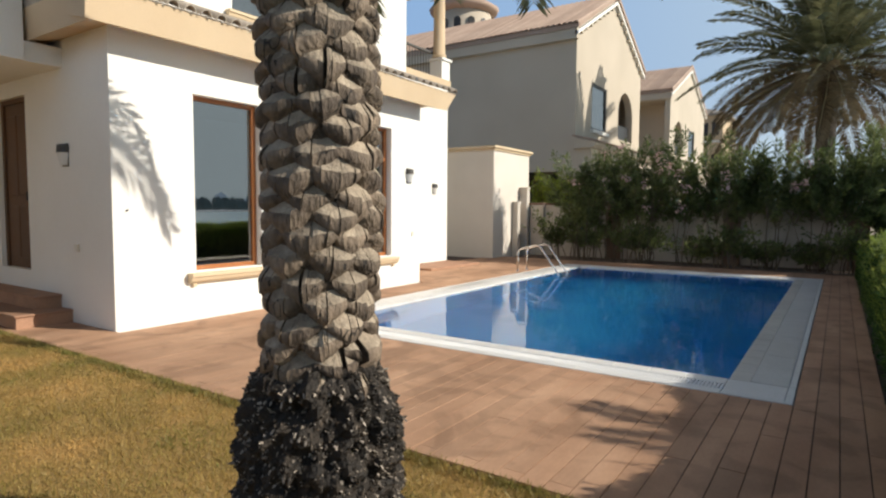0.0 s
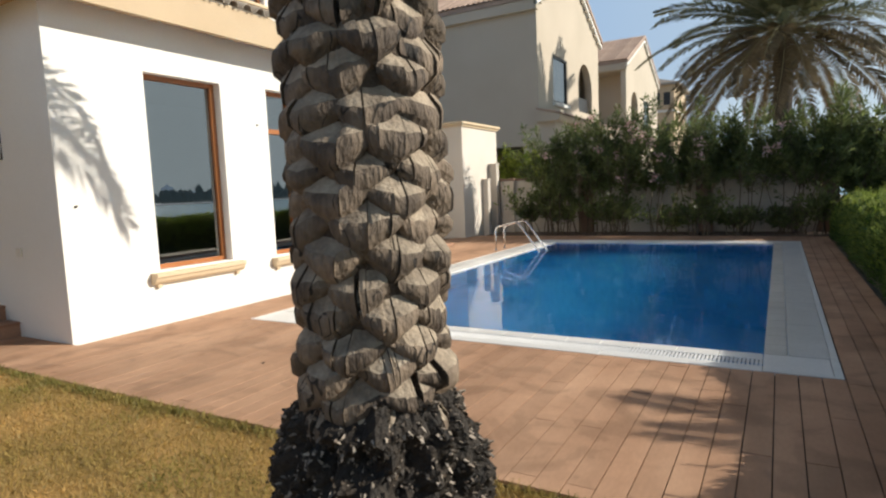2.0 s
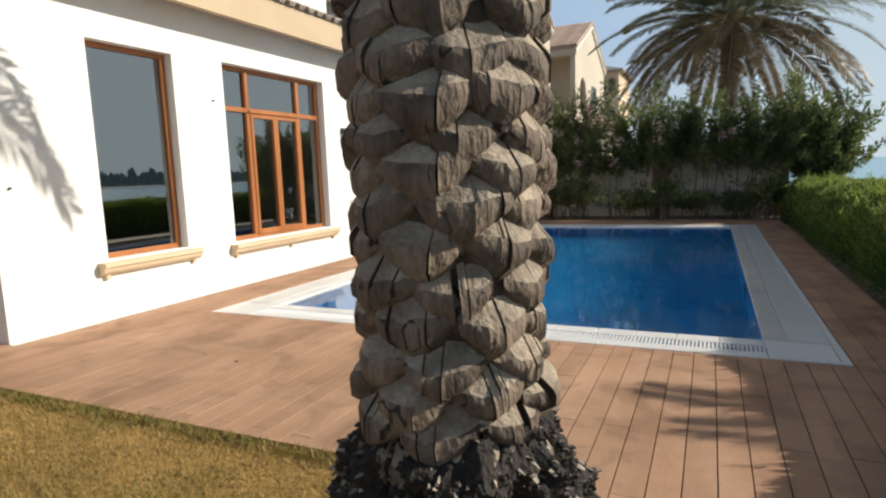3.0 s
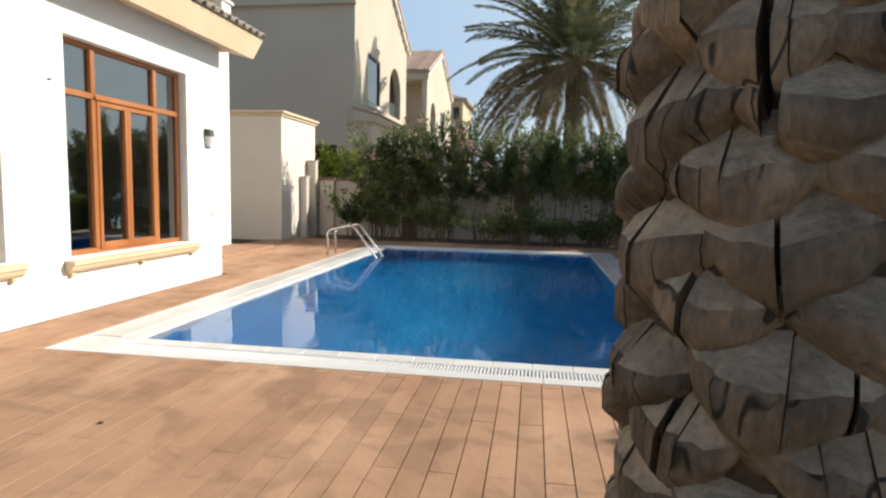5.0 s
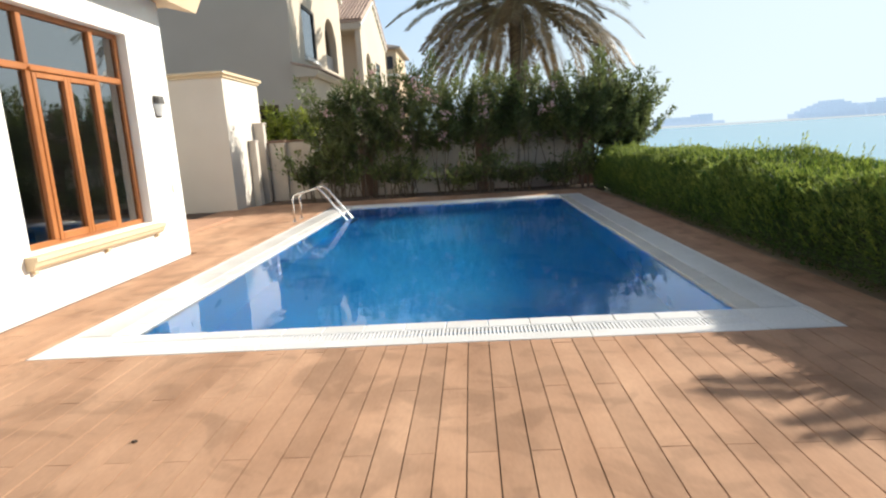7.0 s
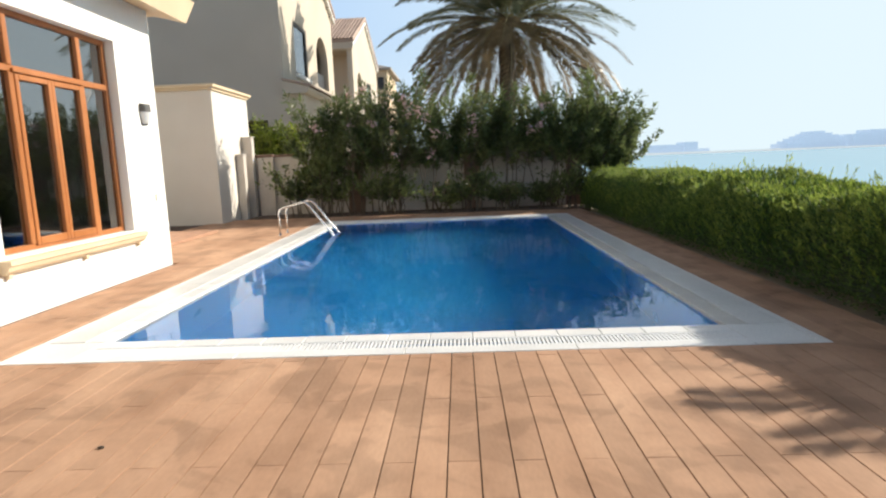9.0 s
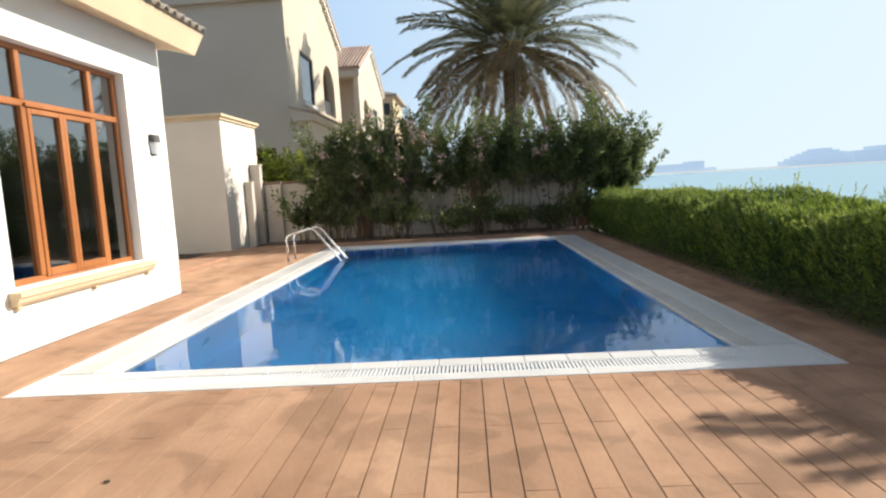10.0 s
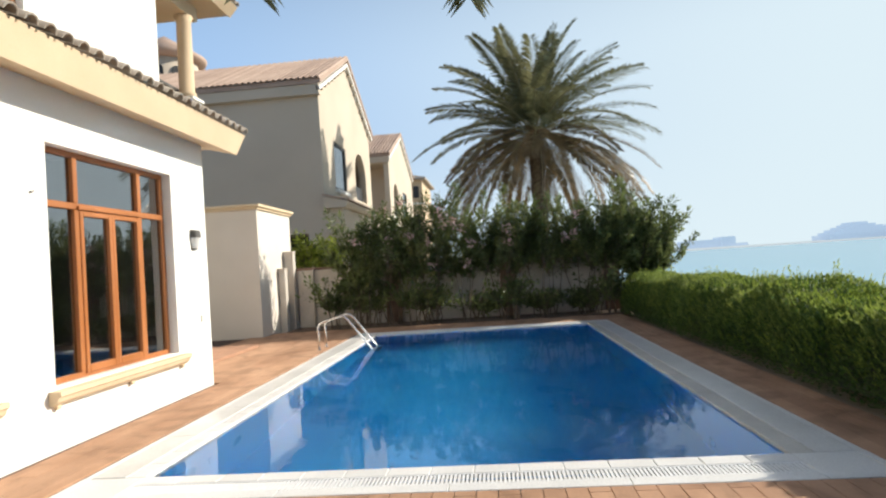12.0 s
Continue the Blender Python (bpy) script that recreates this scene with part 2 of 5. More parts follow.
PETAL = leaf("pink_petal", (0.62, 0.38, 0.36), (0.74, 0.54, 0.50), scale=4, vary=0.2)


def water(name, tint, ior, scales, strength, transmission, rough=0.0):
    m = bpy.data.materials.new(name)
    m.use_nodes = True
    n, l = links(m)
    p = n["Principled BSDF"]
    p.inputs["Base Color"].default_value = (*tint, 1)
    p.inputs["Roughness"].default_value, p.inputs["IOR"].default_value = rough, ior
    p.inputs["Transmission Weight"].default_value = transmission
    geo = n.new("ShaderNodeNewGeometry")
    a, b = n.new("ShaderNodeTexNoise"), n.new("ShaderNodeTexNoise")
    add = n.new("ShaderNodeMath")
    for t, s in ((a, scales[0]), (b, scales[1])):
        t.inputs["Scale"].default_value = s
        l(geo.outputs["Position"], t.inputs["Vector"])
    l(a.outputs["Fac"], add.inputs[0])
    l(b.outputs["Fac"], add.inputs[1])
    bn = n.new("ShaderNodeBump")
    bn.inputs["Strength"].default_value, bn.inputs["Distance"].default_value = strength, 0.02
    l(add.outputs[0], bn.inputs["Height"])
    l(bn.outputs[0], p.inputs["Normal"])
    return m


POOL_WATER = water("pool_water", (0.80, 0.93, 1.0), 1.33, (1.2, 4.0), 0.08, 1.0)
SEA_WATER = water("sea_water", (0.22, 0.42, 0.52), 1.33, (0.05, 0.6), 0.6, 0.0, 0.25)


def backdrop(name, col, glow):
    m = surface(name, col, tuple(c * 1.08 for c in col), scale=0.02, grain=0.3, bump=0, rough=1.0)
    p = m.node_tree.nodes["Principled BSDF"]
    # sea haze is put into the surface itself, as a faint glow
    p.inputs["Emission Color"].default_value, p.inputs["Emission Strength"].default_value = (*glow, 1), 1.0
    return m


FAR_GREY = backdrop("haze_glow_building", (0.28, 0.31, 0.35), (0.25, 0.32, 0.40))
FAR_SAND = backdrop("haze_glow_shore", (0.36, 0.35, 0.32), (0.40, 0.42, 0.42))
FAR_DARK = backdrop("haze_glow_dark_trees", (0.05, 0.065, 0.055), (0.045, 0.065, 0.075))
FAR_GREEN = backdrop("haze_glow_trees", (0.10, 0.13, 0.13), (0.15, 0.20, 0.23))

# ---- building blocks ----
BASE = {}


def thing(name, at, label, category, group="", kind=""):
    ob = new(name)
    ob.empty_display_size = 0.2
    ob.location = at
    BASE[ob.name] = Vector(at)
    return tagged(ob, label, category, group, kind)


def part(name, bm, material, parent=None, label=""):
    """Links a bmesh in world metres as one mesh object under a thing or a part."""
    me = bpy.data.meshes.new(name)
    at = BASE[parent.name] if parent else Vector()
    bm.transform(Matrix.Translation(-at))
    bm.to_mesh(me)
    bm.free()
    for m in material if isinstance(material, (list, tuple)) else [material]:
        me.materials.append(m)
    return place(name, me, parent, at, label)


def place(name, me, parent, at, label=""):
    ob = new(name, me)
    BASE[ob.name] = at
    if parent:
        ob.parent = parent
    if label:
        ob["label"] = label
    return ob


def structure(name, bm, material, label, category):
    return tagged(part(name, bm, material), label, category, kind="structure")


def cube(bm, x0, x1, y0, y1, z0, z1, bevel=0.0):
    r = bmesh.ops.create_cube(bm, size=1.0, matrix=Matrix.LocRotScale(((x0 + x1) / 2, (y0 + y1) / 2, (z0 + z1) / 2), None, (abs(x1 - x0), abs(y1 - y0), abs(z1 - z0))))
    if bevel:
        es = list({e for v in r["verts"] for e in v.link_edges})
        bmesh.ops.bevel(bm, geom=es, offset=bevel, segments=1, affect='EDGES', profile=0.5)
    return bm


def block(*a, **k):
    return cube(bmesh.new(), *a, **k)


def prism(bm, poly, axis, a, b):
    """A closed outline, drawn in the two other axes, pulled along an axis from a to b."""
    def at(p, h):
        return {"x": (h, p[0], p[1]), "y": (p[0], h, p[1]), "z": (p[0], p[1], h)}[axis]
    lo, hi = [bm.verts.new(at(p, a)) for p in poly], [bm.verts.new(at(p, b)) for p in poly]
    n = len(poly)
    faces = [bm.faces.new(lo), bm.faces.new(hi)] + [bm.faces.new((lo[i], lo[(i + 1) % n], hi[(i + 1) % n], hi[i])) for i in range(n)]
    bmesh.ops.recalc_face_normals(bm, faces=faces)
    return bm


def tube(bm, pts, radii, seg=8, caps=True):
    """A round rod along points, with a radius at each."""
    pts = [Vector(p) for p in pts]
    if not isinstance(radii, (list, tuple)):
        radii = [radii] * len(pts)
    rings = []
    side = None
    for i, p in enumerate(pts):
        d = (pts[min(i + 1, len(pts) - 1)] - pts[max(i - 1, 0)]).normalized()
        if side is None:
            side = d.orthogonal().normalized()
        side = (side - d * side.dot(d)).normalized()
        up = d.cross(side)
        rings.append([bm.verts.new(p + radii[i] * (math.cos(k * math.tau / seg) * side + math.sin(k * math.tau / seg) * up)) for k in range(seg)])
    faces = []
    for a, b in zip(rings, rings[1:]):
        for k in range(seg):
            f = bm.faces.new((a[k], a[(k + 1) % seg], b[(k + 1) % seg], b[k]))
            f.smooth = True
            faces.append(f)
    if caps:
        faces += [bm.faces.new(list(reversed(rings[0]))), bm.faces.new(rings[-1])]
    return bm


def wall_with_openings(bm, axis, a0, a1, z0, z1, near, far, openings):
    """A wall along x or y, as boxes round its openings (from, to, sill, head)."""
    def add(p, q, zb, zt):
        if q - p > 0.001 and zt - zb > 0.001:
            if axis == "y":
                cube(bm, near, far, p, q, zb, zt)
            else:
                cube(bm, p, q, near, far, zb, zt)
    at = a0
    for p, q, s, h in sorted(openings):
        add(at, p, z0, z1)
        add(p, q, z0, s)
        add(p, q, h, z1)
        at = q
    add(at, a1, z0, z1)
    bmesh.ops.remove_doubles(bm, verts=bm.verts, dist=0.0005)
    return bm


def mesh_of(name, verts, faces, material):
    me = bpy.data.meshes.new(name)
    me.from_pydata(verts, [], faces)
    me.materials.append(material)
    return me


rng = np.random.default_rng(7)


def leaves(points, dirs, length, width, fold=0.25):
    """Thin pointed leaves: a folded diamond at each point, along its direction. Returns verts and faces."""
    n = len(points)
    d = dirs / np.maximum(np.linalg.norm(dirs, axis=1, keepdims=True), 1e-6)
    r = rng.normal(size=(n, 3))
    s = np.cross(d, r)
    s /= np.maximum(np.linalg.norm(s, axis=1, keepdims=True), 1e-6)
    u = np.cross(s, d)
    L = (length * rng.uniform(0.65, 1.25, (n, 1)))
    W = (width * rng.uniform(0.7, 1.2, (n, 1)))
    v = np.empty((n, 4, 3))
    v[:, 0] = points
    v[:, 1] = points + d * L * 0.45 + s * W + u * W * fold
    v[:, 2] = points + d * L
    v[:, 3] = points + d * L * 0.45 - s * W + u * W * fold
    f = (np.arange(n)[:, None] * 4 + np.array([[0, 1, 2, 3]])).tolist()
    return v.reshape(-1, 3), f


# ---- ground, sea and far shore ----
def ground():
    bm = bmesh.new()
    prof = [(-3000, -0.12), (-40, -0.12), (-4.65, -0.12), (0.69, -0.12), (4.6, -0.12), (5.6, -0.9), (8.0, -3.2), (60, -7), (3000, -9)]
    ys = [-3000, -60, 0, 6.02, 15.69, 20, 60, 3000]
    grid = [[bm.verts.new((x, y, z)) for x, z in prof] for y in ys]
    for a, b in zip(grid, grid[1:]):
        for i in range(len(prof) - 1):
            if i == 2 and abs(a[i].co.y - 6.02) < 0.01:
                continue   # the pool is dug here
            bm.faces.new((a[i], a[i + 1], b[i + 1], b[i]))
    structure("ground", bm, GROUND, "sandy ground sloping down to the sea", "ground")
    bm = bmesh.new()
    vs = [bm.verts.new(p) for p in ((6.0, -3000, -1.9), (3000, -3000, -1.9), (3000, 3000, -1.9), (6.0, 3000, -1.9))]
    bm.faces.new(vs)
    structure("water", bm, SEA_WATER, "calm pale turquoise sea under haze", "sea")


ground()


def far_shore():
    """Low headland and hotels across the bay."""
    bm = bmesh.new()
    poly = [(430, 1490), (760, 1495), (1250, 1400), (1900, 1100), (2400, 300), (2400, -900), (2700, -900), (2700, 1900), (430, 1900)]
    prism(bm, poly, "z", -3, 3.0)
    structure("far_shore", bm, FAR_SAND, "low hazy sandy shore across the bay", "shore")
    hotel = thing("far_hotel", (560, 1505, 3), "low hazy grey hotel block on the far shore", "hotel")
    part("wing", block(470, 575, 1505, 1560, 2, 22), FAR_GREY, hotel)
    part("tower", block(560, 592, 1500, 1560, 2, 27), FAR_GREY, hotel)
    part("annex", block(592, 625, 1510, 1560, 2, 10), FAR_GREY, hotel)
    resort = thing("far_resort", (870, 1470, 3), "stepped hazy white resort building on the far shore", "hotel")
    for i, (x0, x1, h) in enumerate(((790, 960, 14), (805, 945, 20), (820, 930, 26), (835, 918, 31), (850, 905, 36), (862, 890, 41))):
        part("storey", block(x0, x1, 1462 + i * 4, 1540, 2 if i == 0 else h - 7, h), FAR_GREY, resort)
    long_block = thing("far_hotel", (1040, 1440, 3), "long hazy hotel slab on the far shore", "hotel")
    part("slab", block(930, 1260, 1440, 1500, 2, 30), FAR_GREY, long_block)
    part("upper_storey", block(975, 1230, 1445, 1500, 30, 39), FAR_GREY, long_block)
    bm = bmesh.new()
    r = random.Random(3)
    for i in range(420):
        s = i / 419
        x = 1010 + 1380 * s
        y = 1420 - 1150 * max(0, (s - 0.25) / 0.75) ** 1.3
        h = r.uniform(9, 22)
        bmesh.ops.create_icosphere(bm, subdivisions=1, radius=1, matrix=Matrix.LocRotScale((x + r.uniform(-6, 6), y - 20, h * 0.35), Euler((0, 0, r.uniform(0, 6))), (r.uniform(9, 18), 12, h * 0.65)))
    for v in bm.verts:
        v.co += Vector((r.uniform(-2, 2), 0, r.uniform(-2, 2)))
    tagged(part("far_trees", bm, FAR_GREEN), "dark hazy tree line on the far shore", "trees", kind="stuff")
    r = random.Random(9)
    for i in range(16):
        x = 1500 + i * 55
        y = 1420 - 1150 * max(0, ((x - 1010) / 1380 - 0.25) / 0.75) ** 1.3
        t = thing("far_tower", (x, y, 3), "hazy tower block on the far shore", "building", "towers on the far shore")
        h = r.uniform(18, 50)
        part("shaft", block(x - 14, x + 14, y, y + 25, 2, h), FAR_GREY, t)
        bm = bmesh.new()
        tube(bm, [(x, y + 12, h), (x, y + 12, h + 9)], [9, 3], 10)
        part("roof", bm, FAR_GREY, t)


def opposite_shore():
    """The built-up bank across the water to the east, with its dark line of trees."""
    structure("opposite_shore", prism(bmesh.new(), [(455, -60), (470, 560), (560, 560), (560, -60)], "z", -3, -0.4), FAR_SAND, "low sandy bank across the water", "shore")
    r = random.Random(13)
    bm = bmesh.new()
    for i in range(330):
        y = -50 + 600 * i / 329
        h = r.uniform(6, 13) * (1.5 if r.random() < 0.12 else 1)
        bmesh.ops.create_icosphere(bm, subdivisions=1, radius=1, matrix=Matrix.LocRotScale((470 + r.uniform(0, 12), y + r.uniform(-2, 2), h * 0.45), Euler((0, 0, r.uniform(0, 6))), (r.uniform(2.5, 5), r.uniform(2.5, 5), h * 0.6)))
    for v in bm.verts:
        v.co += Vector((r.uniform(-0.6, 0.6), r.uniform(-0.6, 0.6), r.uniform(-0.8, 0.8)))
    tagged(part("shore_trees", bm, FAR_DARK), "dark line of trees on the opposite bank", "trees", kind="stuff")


far_shore()
opposite_shore()

# ---- the villa ----
WX = -5.882          # face of the long wall beside the pool
CA, CB = 4.06, 10.21  # its two corners
WIN_1 = (5.14, 6.23, 0.64, 2.99)
WIN_2 = (7.04, 9.29, 0.60, 3.02)


def window(name, y0, y1, z0, z1, x, lights, label):
    """A wooden window set back in a wall that faces +x. lights: panes as (y0, y1, z0, z1, leaf)."""
    w = thing(name, (x, (y0 + y1) / 2, z0), label, "window", kind="structure")
    f = 0.06
    bm = bmesh.new()
    for a in ((x - 0.04, x + 0.04, y0, y0 + f, z0, z1), (x - 0.04, x + 0.04, y1 - f, y1, z0, z1), (x - 0.04, x + 0.04, y0 + f, y1 - f, z1 - f, z1), (x - 0.04, x + 0.04, y0 + f, y1 - f, z0, z0 + f)):
        cube(bm, *a, bevel=0.006)
    part("window_frame", bm, WOOD, w)
    for a, b, c, d, opens in lights:
        if opens:
            s = 0.055
            bm = bmesh.new()
            for q in ((x - 0.01, x + 0.062, a, a + s, c, d), (x - 0.01, x + 0.062, b - s, b, c, d), (x - 0.01, x + 0.062, a + s, b - s, c, c + 0.08), (x - 0.01, x + 0.062, a + s, b - s, d - s, d)):
                cube(bm, *q, bevel=0.006)
            sash = part("casement", bm, WOOD, w)
            g = part("pane", block(x + 0.01, x + 0.02, a + s - 0.005, b - s + 0.005, c + 0.075, d - s + 0.005), PANE, sash)
        else:
            g = part("pane", block(x - 0.005, x + 0.005, a, b, c, d), PANE, w)
        g.visible_shadow = False
    return w


def bar(w, name, *box):
    part(name, block(*box, bevel=0.006), WOOD, w)


def sill(y0, y1, z, x=WX, depth=0.13):
    s = thing("window_sill", (x, (y0 + y1) / 2, z), "moulded tan window sill under the window", "sill", "window sills", "structure")
    bm = bmesh.new()
    prism(bm, [(x, z), (x + depth, z), (x + depth, z - 0.045), (x + depth - 0.025, z - 0.06), (x + depth - 0.04, z - 0.10), (x + depth - 0.08, z - 0.135), (x, z - 0.135)], "y", y0, y1)
    part("ledge", bm, SILL, s)
    for a in (y0 + 0.05, (y0 + y1) / 2, y1 - 0.11) if y1 - y0 > 1.8 else (y0 + 0.05, y1 - 0.11):
        part("bracket", block(x, x + 0.05, a, a + 0.06, z - 0.18, z - 0.135, bevel=0.008), SILL, s)


def wall_lamp(x, y, z, toward, label):
    """A half-round up-and-down lantern; toward: unit vector away from the wall."""
    w = thing("wall_lamp", (x, y, z), label, "wall lamp", "wall lamps")
    side = Vector((-toward[1], toward[0], 0))
    out = Vector(toward)
    c = Vector((x, y, z))

    def half(bm, z0, z1, r0, r1, back=0.0):
        lo, hi = [], []
        for i in range(9):
            a = math.pi * i / 8
            for ring, r, h in ((lo, r0, z0), (hi, r1, z1)):
                ring.append(bm.verts.new(c + side * (r * math.cos(a)) + out * (back + 0.9 * r * math.sin(a)) + Vector((0, 0, h))))
        n = len(lo)
        fs = [bm.faces.new(lo), bm.faces.new(hi)] + [bm.faces.new((lo[i], lo[(i + 1) % n], hi[(i + 1) % n], hi[i])) for i in range(n)]
        bmesh.ops.recalc_face_normals(bm, faces=fs)
        return bm
    part("hood", half(bmesh.new(), 0.03, 0.13, 0.105, 0.095, 0.012), LAMP_METAL, w)
    part("shade", half(bmesh.new(), -0.13, 0.028, 0.06, 0.10, 0.012), LAMP_GLASS, w, "frosted glass shade")
    bm = bmesh.new()
    m = Matrix((side, out, (0, 0, 1))).transposed().to_4x4()
    bmesh.ops.create_cube(bm, size=1, matrix=Matrix.Translation(c) @ m @ Matrix.Diagonal((0.16, 0.024, 0.29, 1)))
    part("back_plate", bm, LAMP_METAL, w)


def barrel(bm, a, b, r, seg=6):
    """A half-round roof tile from point a up to point b."""
    a, b = Vector(a), Vector(b)
    d = (b - a).normalized()
    s = d.cross(Vector((0, 0, 1))).normalized()
    u = s.cross(d)
    rows = []
    for p, rr in ((a, r), (b, r * 0.82)):
        rows.append([[bm.verts.new(p + s * (q * math.cos(math.pi * i / seg)) + u * (q * math.sin(math.pi * i / seg))) for i in range(seg + 1)] for q in (rr, rr - 0.018)])
    for i in range(seg):
        for k in (0, 1):
            bm.faces.new((rows[0][k][i], rows[0][k][i + 1], rows[1][k][i + 1], rows[1][k][i])).smooth = True
        bm.faces.new((rows[0][0][i], rows[0][0][i + 1], rows[0][1][i + 1], rows[0][1][i]))
    bmesh.ops.recalc_face_normals(bm, faces=list({f for row in rows for k in row for v in k for f in v.link_faces}))
    return bm


def villa():
    # ground floor: long wall by the pool, return wall with the door, step back towards the shed
    structure("wall_east", wall_with_openings(bmesh.new(), "y", CA, CB, -0.12, 3.86, WX - 0.28, WX, [WIN_1, WIN_2]), STUCCO, "white rendered villa wall with two windows beside the pool", "wall")
    DOOR = (-9.12, -8.14, 0.60, 3.03)
    structure("wall_south", wall_with_openings(bmesh.new(), "x", -14.0, WX - 0.28, -0.12, 3.86, CA, CA + 0.28, [DOOR]), STUCCO, "white rendered villa wall with a door, in shade", "wall")
    structure("wall_north", block(-8.0, WX - 0.28, CB - 0.28, CB, -0.12, 3.86), STUCCO, "white rendered villa wall return", "wall")
    structure("wall_set_back", block(-8.3, -8.0, CB, 14.4, -0.12, 4.9), STUCCO, "white rendered wall stepping back beyond the villa's corner", "wall")
    structure("wall_back", block(-14.0, -13.7, CA + 0.28, 14.4, -0.12, 4.9), STUCCO, "rear wall of the villa", "wall")
    structure("wall_end", block(-13.7, -8.3, 14.1, 14.4, -0.12, 4.9), STUCCO, "white rendered end wall of the villa", "wall")
    structure("wall_room", block(-11.0, -10.8, CA + 0.28, CB, 0.0, 3.5), INSIDE, "room wall coloured near-black for an unlit interior", "wall")
    structure("floor", block(-13.7, WX - 0.28, CA + 0.28, CB - 0.28, 0.0, 0.06), INSIDE_FLOOR, "polished room floor coloured near-black for an unlit interior", "floor")
    structure("ceiling", block(-13.7, WX - 0.28, CA + 0.28, CB - 0.28, 3.5, 3.6), INSIDE, "plain ceiling coloured near-black for an unlit interior", "ceiling")
    # eaves
    e = thing("eaves", (WX, 7.2, 3.5), "tan plastered eaves under a row of clay tiles", "eaves", kind="structure")
    poly = [(WX, 3.60), (-5.49, 3.50), (-5.46, 3.87), (WX, 3.87)]
    bm = bmesh.new()
    prism(bm, poly, "y", 3.64, 10.88)
    for v in bm.verts:
        if v.co.y > 10 and v.co.z < 3.7:
            v.co.y -= 0.3
    part("fascia", bm, FASCIA, e)
    bm = bmesh.new()
    prism(bm, [(CA, 3.60), (3.68, 3.50), (3.65, 3.87), (CA, 3.87)], "x", -14.0, -5.50)
    part("fascia", bm, FASCIA, e)
    part("soffit", block(-8.0, WX - 0.003, CB, 10.6, 3.62, 3.86), FASCIA, e)
    bm = bmesh.new()
    prism(bm, [(-5.50, 3.872), (-7.15, 4.50), (-7.15, 3.872)], "y", 3.66, 10.86)
    part("roof_deck", bm, TILE_GREY, e)
    n = 33
    for i in range(n):
        y = 3.72 + i * 0.2195
        part("roof_tile", barrel(bmesh.new(), (-5.40, y, 3.875), (-5.90, y, 4.075), 0.082), TILE_GREY, e)
    bm = bmesh.new()
    for i in range(n):
        y = 3.72 + i * 0.2195
        for k in (1, 2):
            barrel(bm, (-5.40 - 0.44 * k, y, 3.875 + 0.172 * k), (-5.90 - 0.44 * k, y, 4.075 + 0.172 * k), 0.08, 5)
    tagged(part("upper_roof_tiles", bm, TILE_GREY, e), kind="stuff")
    # upper floor
    structure("wall_upper", wall_with_openings(bmesh.new(), "y", CA - 0.1, 11.45, 3.9, 8.2, -7.45, -7.2, [(6.75, 8.45, 4.72, 6.5)]), STUCCO, "white rendered upper storey wall", "wall")
    structure("wall_upper_north", block(-12.0, -7.45, 11.2, 11.45, 3.9, 8.2), STUCCO, "white rendered upper storey side wall", "wall")
    structure("wall_upper_south", block(-12.0, -7.45, CA - 0.1, CA + 0.15, 3.9, 8.2), STUCCO, "white rendered upper storey side wall", "wall")
    structure("wall_upper_back", block(-12.2, -12.0, CA - 0.1, 11.45, 3.9, 8.2), STUCCO, "white rendered upper storey rear wall", "wall")
    structure("roof_slab", block(-12.4, -6.7, CA - 0.4, 11.6, 8.2, 8.4), FASCIA, "tan eaves slab of the villa's roof", "roof")
    structure("balcony_floor", block(-13.7, -7.9, 11.45, 14.4, 4.9, 5.05), FASCIA, "tan balcony floor slab", "balcony")
    sill(6.62, 8.58, 4.72, -7.2)
    w = window("window_3", 6.75, 8.45, 4.72, 6.5, -7.34, [(6.81, 7.57, 4.78, 6.44, False), (7.63, 8.39, 4.78, 6.44, False)], "wooden upper window with two panes")
    bar(w, "mullion", -7.38, -7.30, 7.57, 7.63, 4.78, 6.44)
    # balcony: pedestal, column, rail and roof
    b = thing("balcony_column", (-8.1, 14.1, 5.05), "round tan column on a white pedestal at the balcony's corner", "column")
    part("pedestal", block(-8.3, -7.9, 13.95, 14.35, 5.05, 5.55, bevel=0.01), STUCCO, b)
    part("cap", block(-8.35, -7.85, 13.9, 14.4, 5.55, 5.62, bevel=0.01), STUCCO, b)
    bm = bmesh.new()
    tube(bm, [(-8.08, 14.08, 5.62), (-8.08, 14.08, 5.72), (-8.08, 14.08, 5.74), (-8.08, 14.08, 7.3), (-8.08, 14.08, 7.45)], [0.2, 0.2, 0.165, 0.155, 0.2], 18)
    part("shaft", bm, FASCIA, b)
    r = thing("balcony_rail", (-8.2, 13, 5.05), "dark iron balcony railing", "railing")
    part("handrail", block(-8.26, -8.2, 11.45, 13.95, 5.75, 5.8), LAMP_METAL, r)
    part("bottom_rail", block(-8.25, -8.21, 11.45, 13.95, 5.12, 5.15), LAMP_METAL, r)
    for i in range(19):
        y = 11.55 + i * 0.125
        bm = bmesh.new()
        tube(bm, [(-8.23, y, 5.15), (-8.23, y, 5.75)], 0.009, 5)
        part("baluster", bm, LAMP_METAL, r)
    ro = thing("balcony_roof", (-9.5, 13, 7.9), "tan balcony roof with a moulded edge", "roof", kind="structure")
    part("beam", block(-8.28, -7.92, 11.45, 14.4, 7.45, 7.75), FASCIA, ro)
    part("soffit", block(-13.5, -7.4, 11.62, 14.9, 7.75, 7.87), FASCIA, ro)
    bm = bmesh.new()
    prism(bm, [(-7.4, 7.75), (-7.2, 7.97), (-7.4, 8.1), (-7.9, 8.1)], "y", 11.62, 15.0)
